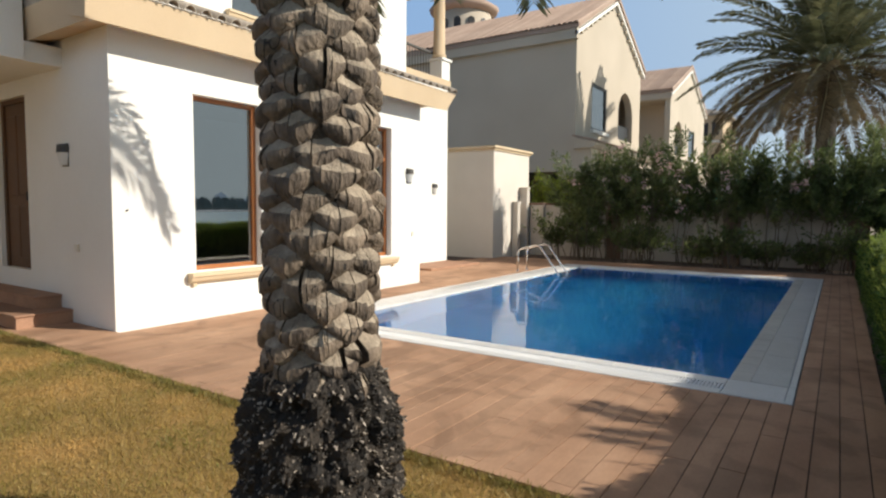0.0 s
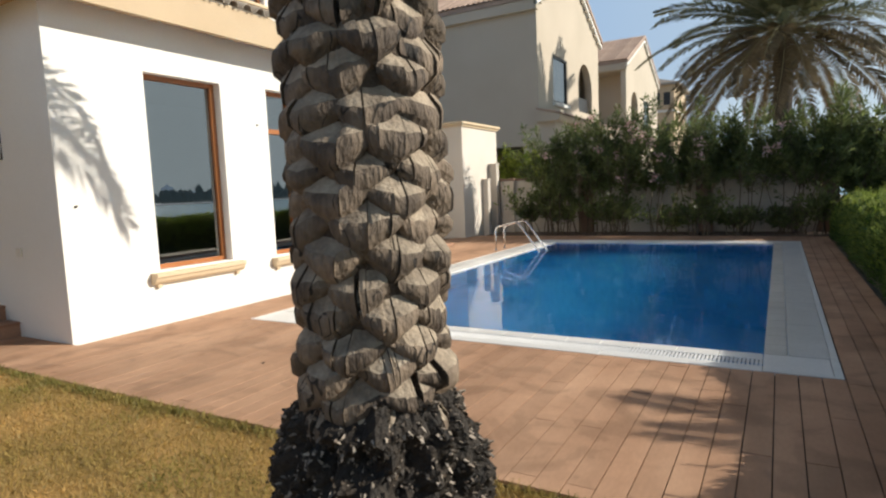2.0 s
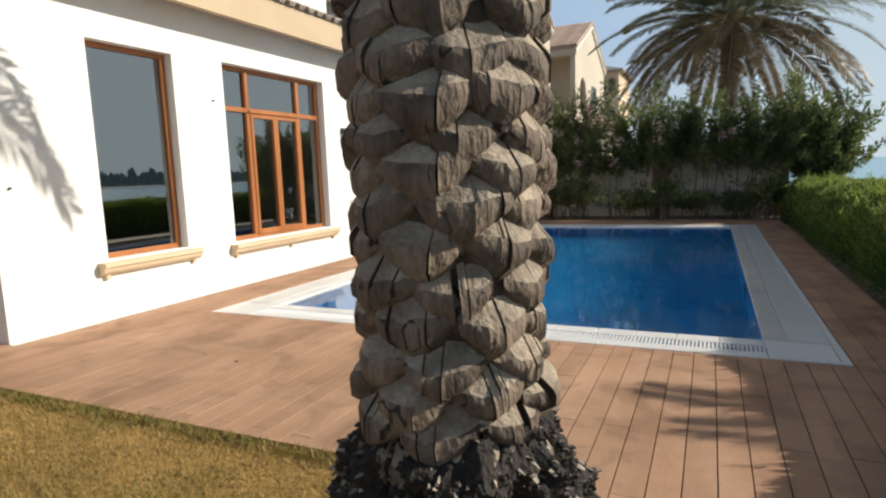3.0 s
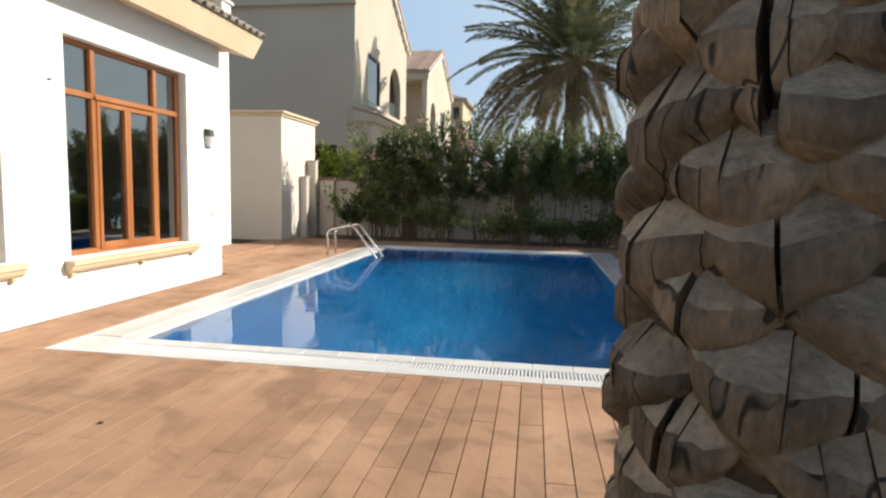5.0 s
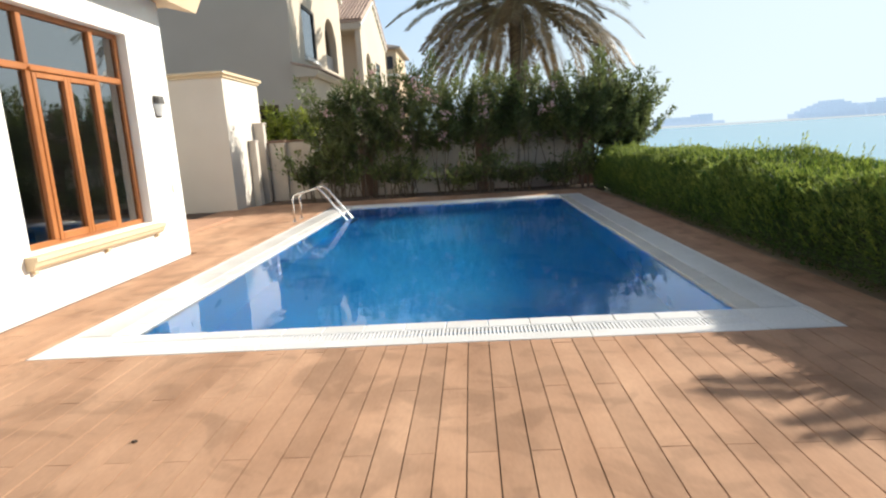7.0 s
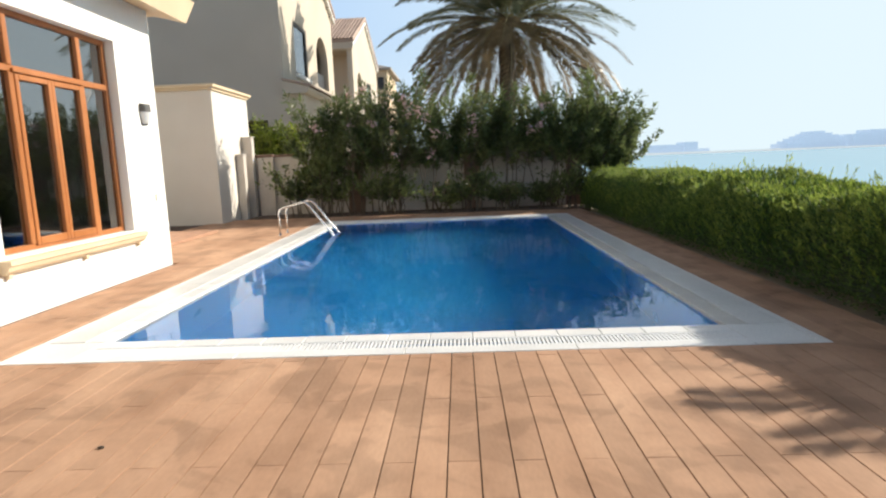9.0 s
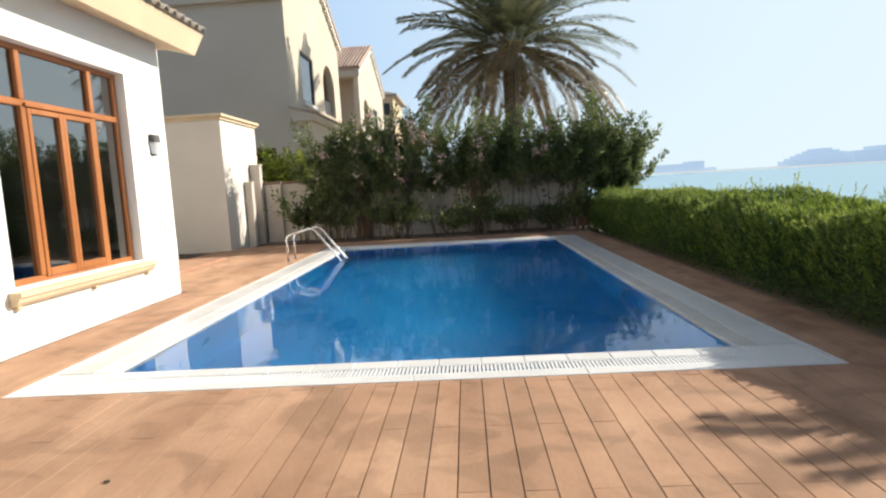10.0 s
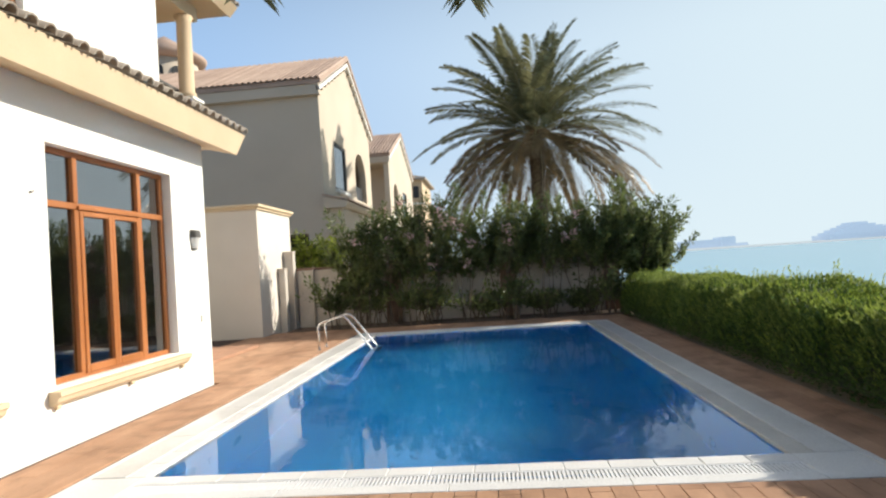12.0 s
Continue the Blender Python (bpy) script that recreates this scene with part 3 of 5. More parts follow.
    part("edge_moulding", bm, FASCIA, ro)
    bm = bmesh.new()
    for i in range(16):
        y = 11.7 + i * 0.22
        barrel(bm, (-7.2, y, 8.03), (-8.3, y, 8.45), 0.08, 5)
    tagged(part("roof_tiles", bm, TILE_GREY, ro), kind="stuff")
    # windows
    y0, y1, z0, z1 = WIN_1
    window("window_1", y0, y1, z0, z1, WX - 0.16, [(y0 + 0.06, y1 - 0.06, z0 + 0.06, z1 - 0.06, False)], "tall single-pane window in a varnished wood frame")
    y0, y1, z0, z1 = WIN_2
    x = WX - 0.16
    w = window("window_2", y0, y1, z0, z1, x, [(7.10, 7.56, 2.47, 2.96, False), (7.63, 8.70, 2.47, 2.96, False), (8.77, 9.23, 2.47, 2.96, False), (7.10, 7.56, 0.66, 2.40, False), (8.77, 9.23, 0.66, 2.40, False),
               (7.63, 8.165, 0.64, 2.39, True), (8.165, 8.70, 0.64, 2.39, True)], "large varnished wood window with a pair of casements and top lights")
    bar(w, "transom", x - 0.035, x + 0.045, 7.10, 9.23, 2.40, 2.47)
    for a in (7.56, 8.70):
        bar(w, "mullion", x - 0.035, x + 0.05, a, a + 0.07, 0.66, 2.40)
        bar(w, "mullion", x - 0.035, x + 0.05, a, a + 0.07, 2.47, 2.96)
    bar(w, "drip_rail", x + 0.046, x + 0.075, 7.6, 8.73, 2.40, 2.44)
    sill(WIN_1[0] - 0.13, WIN_1[1] + 0.12, 0.62)
    sill(WIN_2[0] - 0.10, WIN_2[1] + 0.10, 0.575)
    # door and steps of the shaded side
    d = thing("door_1", (-8.63, CA + 0.12, 0.6), "dark brown panelled wooden door, closed, above the steps", "door", kind="structure")
    bm = bmesh.new()
    for q in ((-9.12, -9.05, CA + 0.06, CA + 0.16, 0.6, 3.03), (-8.21, -8.14, CA + 0.06, CA + 0.16, 0.6, 3.03), (-9.05, -8.21, CA + 0.06, CA + 0.16, 2.96, 3.03)):
        cube(bm, *q)
    part("door_frame", bm, DOOR_WOOD, d)
    lf = part("door_leaf", block(-9.05, -8.21, CA + 0.09, CA + 0.14, 0.6, 2.96), DOOR_WOOD, d)
    for a, c in ((0.75, 1.5), (1.65, 2.8)):
        for q in ((-8.97, -8.66), (-8.60, -8.29)):
            part("panel", block(q[0], q[1], CA + 0.075, CA + 0.1, a, c, bevel=0.012), DOOR_WOOD, lf)
    part("door_handle", block(-8.30, -8.27, CA + 0.03, CA + 0.09, 1.58, 1.70, bevel=0.006), LAMP_METAL, lf)
    for i, (x1, y0) in enumerate(((-6.95, 3.42), (-7.25, 3.74))):
        z = 0.17 * i
        s = thing("doorstep", (-8.4, 3.8, z), "terracotta tiled step below the side door", "step", "steps to the door", "structure")
        part("riser", block(-10.5, x1, y0, CA, z - 0.12 if i == 0 else z, z + 0.14), STEP_TILE, s)
        part("tread", block(-10.5, x1 + 0.025, y0 - 0.025, CA, z + 0.141, z + 0.17, bevel=0.008), STEP_TILE, s)
    p = thing("porch_canopy", (-9.5, 3.6, 3.25), "white rendered porch canopy over the side door", "canopy", kind="structure")
    part("beam", block(-13, -6.95, 3.2, 3.62, 3.25, 4.4), STUCCO, p)
    part("soffit", block(-13, -7.0, 3.62, CA, 3.25, 3.49), STUCCO, p)
    # this slab and its column lie out of view, added to darken the door wall
    part("roof_slab", block(-13, -7.2, -1.5, 3.198, 3.25, 3.5), STUCCO, p)
    part("column", block(-7.6, -7.25, -1.45, -1.1, -0.12, 3.248, bevel=0.015), STUCCO, p)
    # unseen end wall, added to keep western skylight off the door wall
    structure("wall_unseen_porch", block(-13.3, -13.004, -6.0, CA - 0.004, -0.12, 3.24), STUCCO, "unseen white wall added to keep skylight off the porch", "wall")
    wall_lamp(WX, 9.83, 2.15, (1, 0, 0), "dark half-round wall lamp with frosted shade beside the window")
    wall_lamp(-6.99, CA, 2.15, (0, -1, 0), "dark half-round wall lamp on the shaded wall")
    wall_lamp(-8.0, 13.75, 2.05, (1, 0, 0), "dark half-round wall lamp on the set-back wall")
    for at, box in (((WX, 9.96, 1.0), (WX, WX + 0.02, 9.92, 10.0, 0.95, 1.05)), ((-6.75, CA, 0.97), (-6.8, -6.7, CA - 0.03, CA, 0.92, 1.02))):
        s = thing("outdoor_socket", at, "small cream outdoor socket on the white wall", "socket", "outdoor sockets")
        part("cover", block(*box, bevel=0.006), PLASTIC, s)


villa()


def shed():
    s = thing("garden_shed", (-9.4, 17.6, -0.12), "flat-roofed rendered garden shed with a tan cornice", "shed")
    part("wall", block(-11.2, -7.61, 16.4, 18.85, -0.12, 3.32), STUCCO_SHED, s)
    bm = bmesh.new()
    cube(bm, -11.25, -7.56, 16.35, 18.9, 3.32, 3.38)
    cube(bm, -11.3, -7.50, 16.29, 18.96, 3.38, 3.46, bevel=0.015)
    part("cornice", bm, SILL, s)
    for x, y, h, g in ((-7.50, 17.75, 1.72, 0.10), (-7.46, 18.25, 2.2, 0.14)):
        p = thing("rendered_pier", (x, y, 0), "slim grey rendered pier against the shed", "pier", "piers by the shed")
        part("shaft", block(x - g, x + g, y - 0.1, y + 0.1, -0.12, h, bevel=0.01), STUCCO_WALL, p)
        part("cap", block(x - g - 0.02, x + g + 0.02, y - 0.12, y + 0.12, h, h + 0.04, bevel=0.01), STUCCO_WALL, p)


shed()
step = thing("low_platform", (-7.2, 13.2, 0), "low terracotta platform beside the set-back wall", "platform", kind="structure")
for k in range(3):
    part("slab", block(-7.98 + 0.36 * k, -7.63 + 0.36 * k, 12.1, 14.4, -0.02, 0.05, bevel=0.008), STEP_TILE, step)


def boundary():
    structure("garden_wall", block(-7.6, 1.9, 18.5, 18.7, -0.12, 1.66), STUCCO_WALL, "weathered beige rendered garden wall behind the shrubs", "wall")
    for i in range(6):
        a = -7.6 + i * 1.5833
        structure("wall_cap", block(a + 0.003, a + 1.58, 18.46, 18.74, 1.662, 1.73, bevel=0.01), PIER, "weathered coping on the garden wall", "coping")
    for x in (-7.05, -4.5, -1.2, 1.68):
        p = thing("wall_pier", (x, 18.45, 0), "weathered brown pier of the garden wall", "pier", "piers of the garden wall")
        part("shaft", block(x - 0.22, x + 0.22, 18.36, 18.498, -0.12, 1.66, bevel=0.01), STUCCO_WALL if x < -6 else PIER, p)
        part("cap", block(x - 0.25, x + 0.25, 18.33, 18.458, 1.662, 1.74, bevel=0.01), PIER, p)


boundary()
# out of view; added only to hold back some light from the southern sky
structure("wall_unseen_behind", block(-14, 1.6, -9.2, -9.0, -0.12, 2.4), STUCCO_WALL, "unseen plain wall added behind the lawn to cut skylight", "wall")


# ---- pool ----
OX0, OX1, OY0, OY1 = -4.985, 1.015, 5.665, 15.95   # outer edge of the surround
IX0, IX1, IY0, IY1 = -4.457, 0.498, 6.18, 15.5    # water's edge


def pool():
    b = thing("pool_basin", ((IX0 + IX1) / 2, (IY0 + IY1) / 2, -1.5), "rectangular pool basin lined with deep blue mosaic", "pool", kind="structure")
    part("bottom", block(IX0 - 0.2, IX1 + 0.2, IY0 - 0.2, IY1 + 0.2, -1.7, -1.5), POOL_TILE, b)
    part("side", block(IX0 - 0.2, IX0, IY0, IY1, -1.5, -0.04), POOL_TILE, b)
    part("side", block(IX1, IX1 + 0.2, IY0, IY1, -1.5, -0.04), POOL_TILE, b)
    part("side", block(IX0 - 0.2, IX1 + 0.2, IY0 - 0.2, IY0, -1.5, -0.04), POOL_TILE, b)
    part("side", block(IX0 - 0.2, IX1 + 0.2, IY1, IY1 + 0.2, -1.5, -0.04), POOL_TILE, b)
    bm = bmesh.new()
    bm.faces.new([bm.verts.new(p) for p in ((IX0, IY0, -0.03), (IX1, IY0, -0.03), (IX1, IY1, -0.03), (IX0, IY1, -0.03))])
    w = structure("pool_water", bm, POOL_WATER, "clear still blue pool water", "water")
    # surround: inner tiles, grating, outer band
    s = thing("pool_surround", ((OX0 + OX1) / 2, OY0, -0.04), "pale tiled pool surround with white overflow grating", "pool surround", kind="structure")
    bm = bmesh.new()
    cube(bm, OX0, OX1, OY0, IY0, -0.12, -0.045)
    cube(bm, OX0, OX1, IY1, OY1, -0.12, -0.045)
    cube(bm, OX0, IX0, IY0, IY1, -0.12, -0.045)
    cube(bm, IX1, OX1, IY0, IY1, -0.12, -0.045)
    part("bed", bm, GROUT, s)

    def run(axis, a0, a1, inner, outer, grated):
        sg = 1 if outer > inner else -1
        tile = inner + sg * 0.17
        band = outer - sg * (0.13 if grated else 0.05)

        def box(p, q, u, v, z0, z1):
            u, v = min(u, v), max(u, v)
            return (p, q, u, v, z0, z1) if axis == "x" else (u, v, p, q, z0, z1)
        n = max(1, round((a1 - a0) / 0.33))
        st = (a1 - a0) / n
        for i in range(n):
            part("edge_tile", block(*box(a0 + i * st + 0.0015, a0 + (i + 1) * st - 0.0015, inner, tile, -0.044, 0.0), bevel=0.006), INNER_STONE if inner == IX1 else COPING, s)
        m = max(1, round((a1 - a0) / 1.2))
        sm = (a1 - a0) / m
        for i in range(m):
            part("outer_band", block(*box(a0 + i * sm + 0.002, a0 + (i + 1) * sm - 0.002, band, outer, -0.044, 0.004), bevel=0.004), COPING, s)
        g0, g1 = tile + sg * 0.008, band - sg * 0.008
        if not grated:
            for i in range(m):
                part("slab", block(*box(a0 + i * sm + 0.001, a0 + (i + 1) * sm - 0.001, tile + sg * 0.004, band - sg * 0.003, -0.044, 0.005), bevel=0.004), COPING_SIDE, s, "smooth pale stone slab")
            return
        k = int((a1 - a0) / 0.03)
        sk = (a1 - a0) / k
        bm = bmesh.new()
        for i in range(k):
            cube(bm, *box(a0 + i * sk + 0.006, a0 + (i + 1) * sk - 0.006, g0 + sg * 0.012, g1 - sg * 0.012, -0.02, -0.002))
        for u, v in ((g0, g0 + sg * 0.016), (g1 - sg * 0.016, g1)):
            cube(bm, *box(a0, a1, u, v, -0.03, 0.0))
        part("grating", bm, GRATE, s, "white slotted plastic overflow grating")
    run("x", OX0 + 0.53, OX1 - 0.52, IY0, OY0, True)
    run("x", OX0 + 0.53, OX1 - 0.52, IY1, OY1, True)
    run("y", OY0 + 0.515, OY1 - 0.45, IX0, OX0, False)
    run("y", OY0 + 0.515, OY1 - 0.45, IX1, OX1, False)
    for x0, x1 in ((OX0, OX0 + 0.527), (OX1 - 0.517, OX1)):
        for y0, y1 in ((OY0, OY0 + 0.512), (OY1 - 0.447, OY1)):
            xo, yo = (x0 if x0 == OX0 else x1), (y0 if y0 == OY0 else y1)
            xi, yi = (x1 if x0 == OX0 else x0), (y1 if y0 == OY0 else y0)
            sx, sy = (1 if xi > xo else -1), (1 if yi > yo else -1)

            def q(a, b, c, d, z0, z1):
                return (min(a, b), max(a, b), min(c, d), max(c, d), z0, z1)
            part("outer_band", block(*q(xo, xi, yo, yo + sy * 0.055, -0.044, 0.004)), COPING, s)
            part("outer_band", block(*q(xo, xo + sx * 0.055, yo + sy * 0.057, yi, -0.044, 0.004)), COPING, s)
            part("corner_plate", block(*q(xo + sx * 0.06, xi, yo + sy * 0.06, yi, -0.044, 0.0), bevel=0.006), COPING, s)


pool()


def ladder():
    """Two bent steel rails over the pool's edge."""
    l = thing("pool_ladder", (-4.7, 13.5, 0), "polished stainless steel pool ladder rails", "pool ladder")
    for y in (13.30, 13.80):
        pts = [(-5.19, y, 0.0), (-5.19, y, 0.44), (-5.175, y, 0.49), (-5.14, y, 0.53), (-5.08, y, 0.555)]
        pts += [(-4.90, y, 0.605), (-4.74, y, 0.65), (-4.68, y, 0.655), (-4.63, y, 0.635), (-4.58, y, 0.59)]
        pts += [(-4.34, y, 0.27), (-4.10, y, -0.05), (-4.05, y, -0.13), (-4.035, y, -0.25), (-4.035, y, -0.5)]
        bm = bmesh.new()
        tube(bm, pts, 0.0215, 12)
        rail = part("rail", bm, STEEL, l)
        bm = bmesh.new()
        tube(bm, [(-5.19, y, 0.0), (-5.19, y, 0.012), (-5.19, y, 0.02)], [0.045, 0.045, 0.03], 14)
        part("flange", bm, STEEL, rail)
    part("tread", block(-4.075, -3.995, 13.3, 13.8, -0.34, -0.315), STEEL, l)


ladder()


def wall_hook(x, y, z, toward):
    h = thing("wall_hook", (x, y, z), "small dark metal hook on the white wall", "hook", "wall hooks")
    o = Vector(toward)
    c = Vector((x, y, z))
    bm = bmesh.new()
    tube(bm, [c, c + o * 0.008], 0.014, 10)
    rose = part("rose", bm, LAMP_METAL, h)
    bm = bmesh.new()
    tube(bm, [c + o * 0.008, c + o * 0.03, c + o * 0.04 + Vector((0, 0, 0.012))], 0.006, 6)
    part("peg", bm, LAMP_METAL, rose)


wall_hook(WX, 6.83, 2.49, (1, 0, 0))
wall_hook(WX, 4.23, 1.45, (1, 0, 0))


# ---- palms ----
def frond(name, length, droop, material, count, leaf_len, lift=0.75, seed=0, leaf_w=0.018, start=0.16):
    """One feather frond, its base at the origin, pointing along +x."""
    r = np.random.default_rng(seed)
    n = 14
    pts = []
    a, p = lift, np.zeros(3)
    for i in range(n + 1):
        pts.append(p.copy())
        p = p + np.array([math.cos(a), 0, math.sin(a)]) * (length / n)
        a -= droop / n * (0.4 + 1.2 * i / n)
    bm = bmesh.new()
    tube(bm, [Vector(q) for q in pts], [0.022 * (1 - 0.9 * i / n) + 0.003 for i in range(n + 1)], 5)
    me = bpy.data.meshes.new(name)
    v0 = [tuple(v.co) for v in bm.verts]
    bm.verts.index_update()
    f0 = [[v.index for v in f.verts] for f in bm.faces]
    bm.free()
    verts, faces = list(v0), list(f0)
    pts = np.array(pts)
    for i in range(count):
        s = start + (0.995 - start) * i / (count - 1)
        k = min(int(s * n), n - 1)
        c = pts[k] + (pts[k + 1] - pts[k]) * (s * n - k)
        t = pts[k + 1] - pts[k]
        t /= np.linalg.norm(t)
        up = np.cross(np.cross(t, (0, 0, 1.0)), t)
        up = up / max(np.linalg.norm(up), 1e-6)
        L = leaf_len * (0.45 + 0.55 * math.sin(math.pi * min(1, 0.15 + 0.85 * s)) ** 0.8) * r.uniform(0.85, 1.1)
        for side in (-1, 1):
            out = np.cross(t, up) * side
            d = t * (0.35 + 0.45 * s) + out * r.uniform(0.75, 1.0) + up * r.uniform(0.0, 0.35)
            d /= np.linalg.norm(d)
            w = np.cross(d, up)
            w /= max(np.linalg.norm(w), 1e-6)
            mid = c + d * L * 0.5
            tip = c + d * L + np.array([0, 0, -0.16 * L])
            b = len(verts)
            verts += [tuple(c), tuple(mid + w * leaf_w), tuple(tip), tuple(mid - w * leaf_w + up * leaf_w * 0.6)]
            faces.append([b, b + 1, b + 2, b + 3])
    me.from_pydata(verts, [], faces)
    me.materials.append(RACHIS)
    me.materials.append(material)
    me.polygons.foreach_set("material_index", [0] * len(f0) + [1] * (len(faces) - len(f0)))
    return me


def stub_mesh(seed):
    """A cut leaf base: a bulging scale split by drying cracks, with a pale lens-shaped cut on top; x tangent, y outward, z up."""
    r = random.Random(seed)
    w, deep = r.uniform(0.090, 0.102), r.uniform(0.042, 0.058)
    cut, skew, tall = r.uniform(0.036, 0.056), r.uniform(-0.4, 0.4), r.uniform(0.080, 0.100)
    cracks = sorted(r.uniform(-0.7, 0.7) for _ in range(r.choice((1, 2, 2, 3, 3))))
    stops = [-1.0] + [c for c in cracks if -0.8 < c < 0.8] + [1.0]
    verts, faces, mats = [], [], []
    for a, b in zip(stops, stops[1:]):
        if b - a < 0.15:
            continue
        gap = r.uniform(0.008, 0.022)
        a2, b2 = (a + gap if a > -1 else a), (b - gap if b < 1 else b)
        push, lift = r.uniform(-0.006, 0.006), r.uniform(-0.006, 0.006)
        k, rows = 4, []
        for i in range(k + 1):
            u = a2 + (b2 - a2) * i / k
            q = max(0.0, 1 - abs(u) ** 2.6)
            v = max(0.0, 1 - abs(u - skew * q * 0.5)) ** 0.75
            x = u * w + r.uniform(-0.002, 0.002)
            back = (x * 0.95, -0.012, cut * q ** 0.6 + 0.012 + lift)
            rim = (x, deep * q ** 0.8 - 0.008 + push + r.uniform(-0.003, 0.003), -0.022 * v + lift + r.uniform(-0.004, 0.004))
            lip = (x, deep * 1.12 * q ** 0.7 - 0.008 + push, -0.022 * v - 0.016 + lift)
            mid = (x * 0.95, deep * 1.08 * q ** 0.7 - 0.008 + push, -0.03 - tall * 0.55 * v)
            low = (x * 0.82, deep * 0.25 * q - 0.018, -0.04 - tall * v)
            deepest = (x * 0.86, -0.05, -0.01)
            rows.append([back, rim, lip, mid, low, deepest])
        base = len(verts)
        for row in rows:
            verts += row
        for i in range(k):
            p, n = base + i * 6, base + (i + 1) * 6
            for m, (g, h) in enumerate(((0, 1), (1, 2), (2, 3), (3, 4))):
                faces.append([p + h, n + h, n + g, p + g])
                mats.append(1 if m == 0 else 0)
        for p, flip in ((base, False), (base + k * 6, True)):
            f = [p, p + 1, p + 2, p + 3, p + 4, p + 5]
            faces.append(f[::-1] if flip else f)
            mats.append(2)
    me = bpy.data.meshes.new("leaf_stub")
    me.from_pydata(verts, [], faces)
    for m in (STUB, STUB_CUT, BARK):
        me.materials.append(m)
    me.polygons.foreach_set("material_index", mats)
    me.polygons.foreach_set("use_smooth", [m == 0 for m in mats])
    return me


def palm(at, trunk, radius, fronds, length, label, seed, stubs, leaf_len=0.42, count=56, lifts=(1.35, -0.5), droops=(1.2, 1.7), dry=0.15, leaf_w=0.016, trim=-9.0):
    x0, y0, z0 = at
    p = thing("palm_tree", at, label, "palm tree")
    r = random.Random(seed)
    bm = bmesh.new()
    k = 24
    pts = [(x0, y0, z0 + trunk * i / k) for i in range(k + 1)]
    tube(bm, pts, [radius * (1.0 + 0.06 * math.sin(i * 2.1)) for i in range(k + 1)], 20)
    part("trunk", bm, BARK, p)
    if stubs:
        kinds = [stub_mesh(i) for i in range(14)]
        ring, z = 0, 0.84
        rest_v, rest_f, rest_m = [], [], []
        while z < trunk - 0.02:
            for i in range(7):
                a = (i + 0.5 * (ring % 2) + 0.05 * ring) * math.tau / 7 + r.uniform(-0.07, 0.07)
                zz = z + r.uniform(-0.018, 0.018)
                s = r.uniform(0.9, 1.12)
                m = Matrix.Translation((math.cos(a) * radius * 0.985, math.sin(a) * radius * 0.985, zz)) @ Matrix.Rotation(a - math.pi / 2, 4, 'Z') @ Matrix.Rotation(r.uniform(-0.12, 0.12), 4, 'Y') @ Matrix.Diagonal((s, s * r.uniform(0.8, 1.25), s, 1))
                me = kinds[r.randrange(14)]
                if z < 2.75:
                    ob = place("leaf_stub", me, p, Vector(at))
                    ob.matrix_basis = m
                else:
                    b = len(rest_v)
                    rest_v += [tuple(m @ v.co) for v in me.vertices]
                    rest_f += [[b + q for q in f.vertices] for f in me.polygons]
                    rest_m += [f.material_index for f in me.polygons]
            z += 0.082
            ring += 1
        me = mesh_of("upper_leaf_stubs", rest_v, rest_f, STUB)
        me.materials.append(STUB_CUT)
        me.materials.append(BARK)
        me.polygons.foreach_set("material_index", rest_m)
        tagged(place("upper_leaf_stubs", me, p, Vector(at)), kind="stuff")
    lo, hi = lifts[1], lifts[0]
    kinds = []
    for i in range(10):
        lift = hi + (lo - hi) * i / 9
        kinds.append((frond("frond", length * (0.9 + 0.02 * i), droops[0] + (droops[1] - droops[0]) * min(1, i / 6), FROND if i < 10 - round(10 * dry) else FROND_DRY, count, leaf_len, lift, seed + i, leaf_w), lift))
    for i in range(fronds):
        s = i / (fronds - 1)
        me, lift = kinds[min(9, int((s ** 0.8) * 10))]
        a = (i * 2.39996 + r.uniform(-0.2, 0.2)) % math.tau
        if lift < trim and 1.2 < a < 2.6:
            continue   # the arching fronds of this side are set one by one
        ob = place("frond", me, p, Vector(at))
        sc = r.uniform(0.88, 1.1)
        ob.matrix_basis = Matrix.Translation((math.cos(a) * radius * 0.6, math.sin(a) * radius * 0.6, trunk - 0.25 * s)) @ Matrix.Rotation(a, 4, 'Z') @ Matrix.Rotation(r.uniform(-0.3, 0.3), 4, 'X') @ Matrix.Diagonal((sc, sc, sc, 1))
    return p


PALM = (-0.494, 2.178, -0.02)
near_palm = palm(PALM, 4.7, 0.197, 52, 3.5, "date palm on the lawn, trunk of cut leaf stubs", 11, True, lifts=(1.4, 0.75), droops=(0.9, 1.1), dry=0.0, count=92, leaf_len=0.46, leaf_w=0.013, trim=9.0)


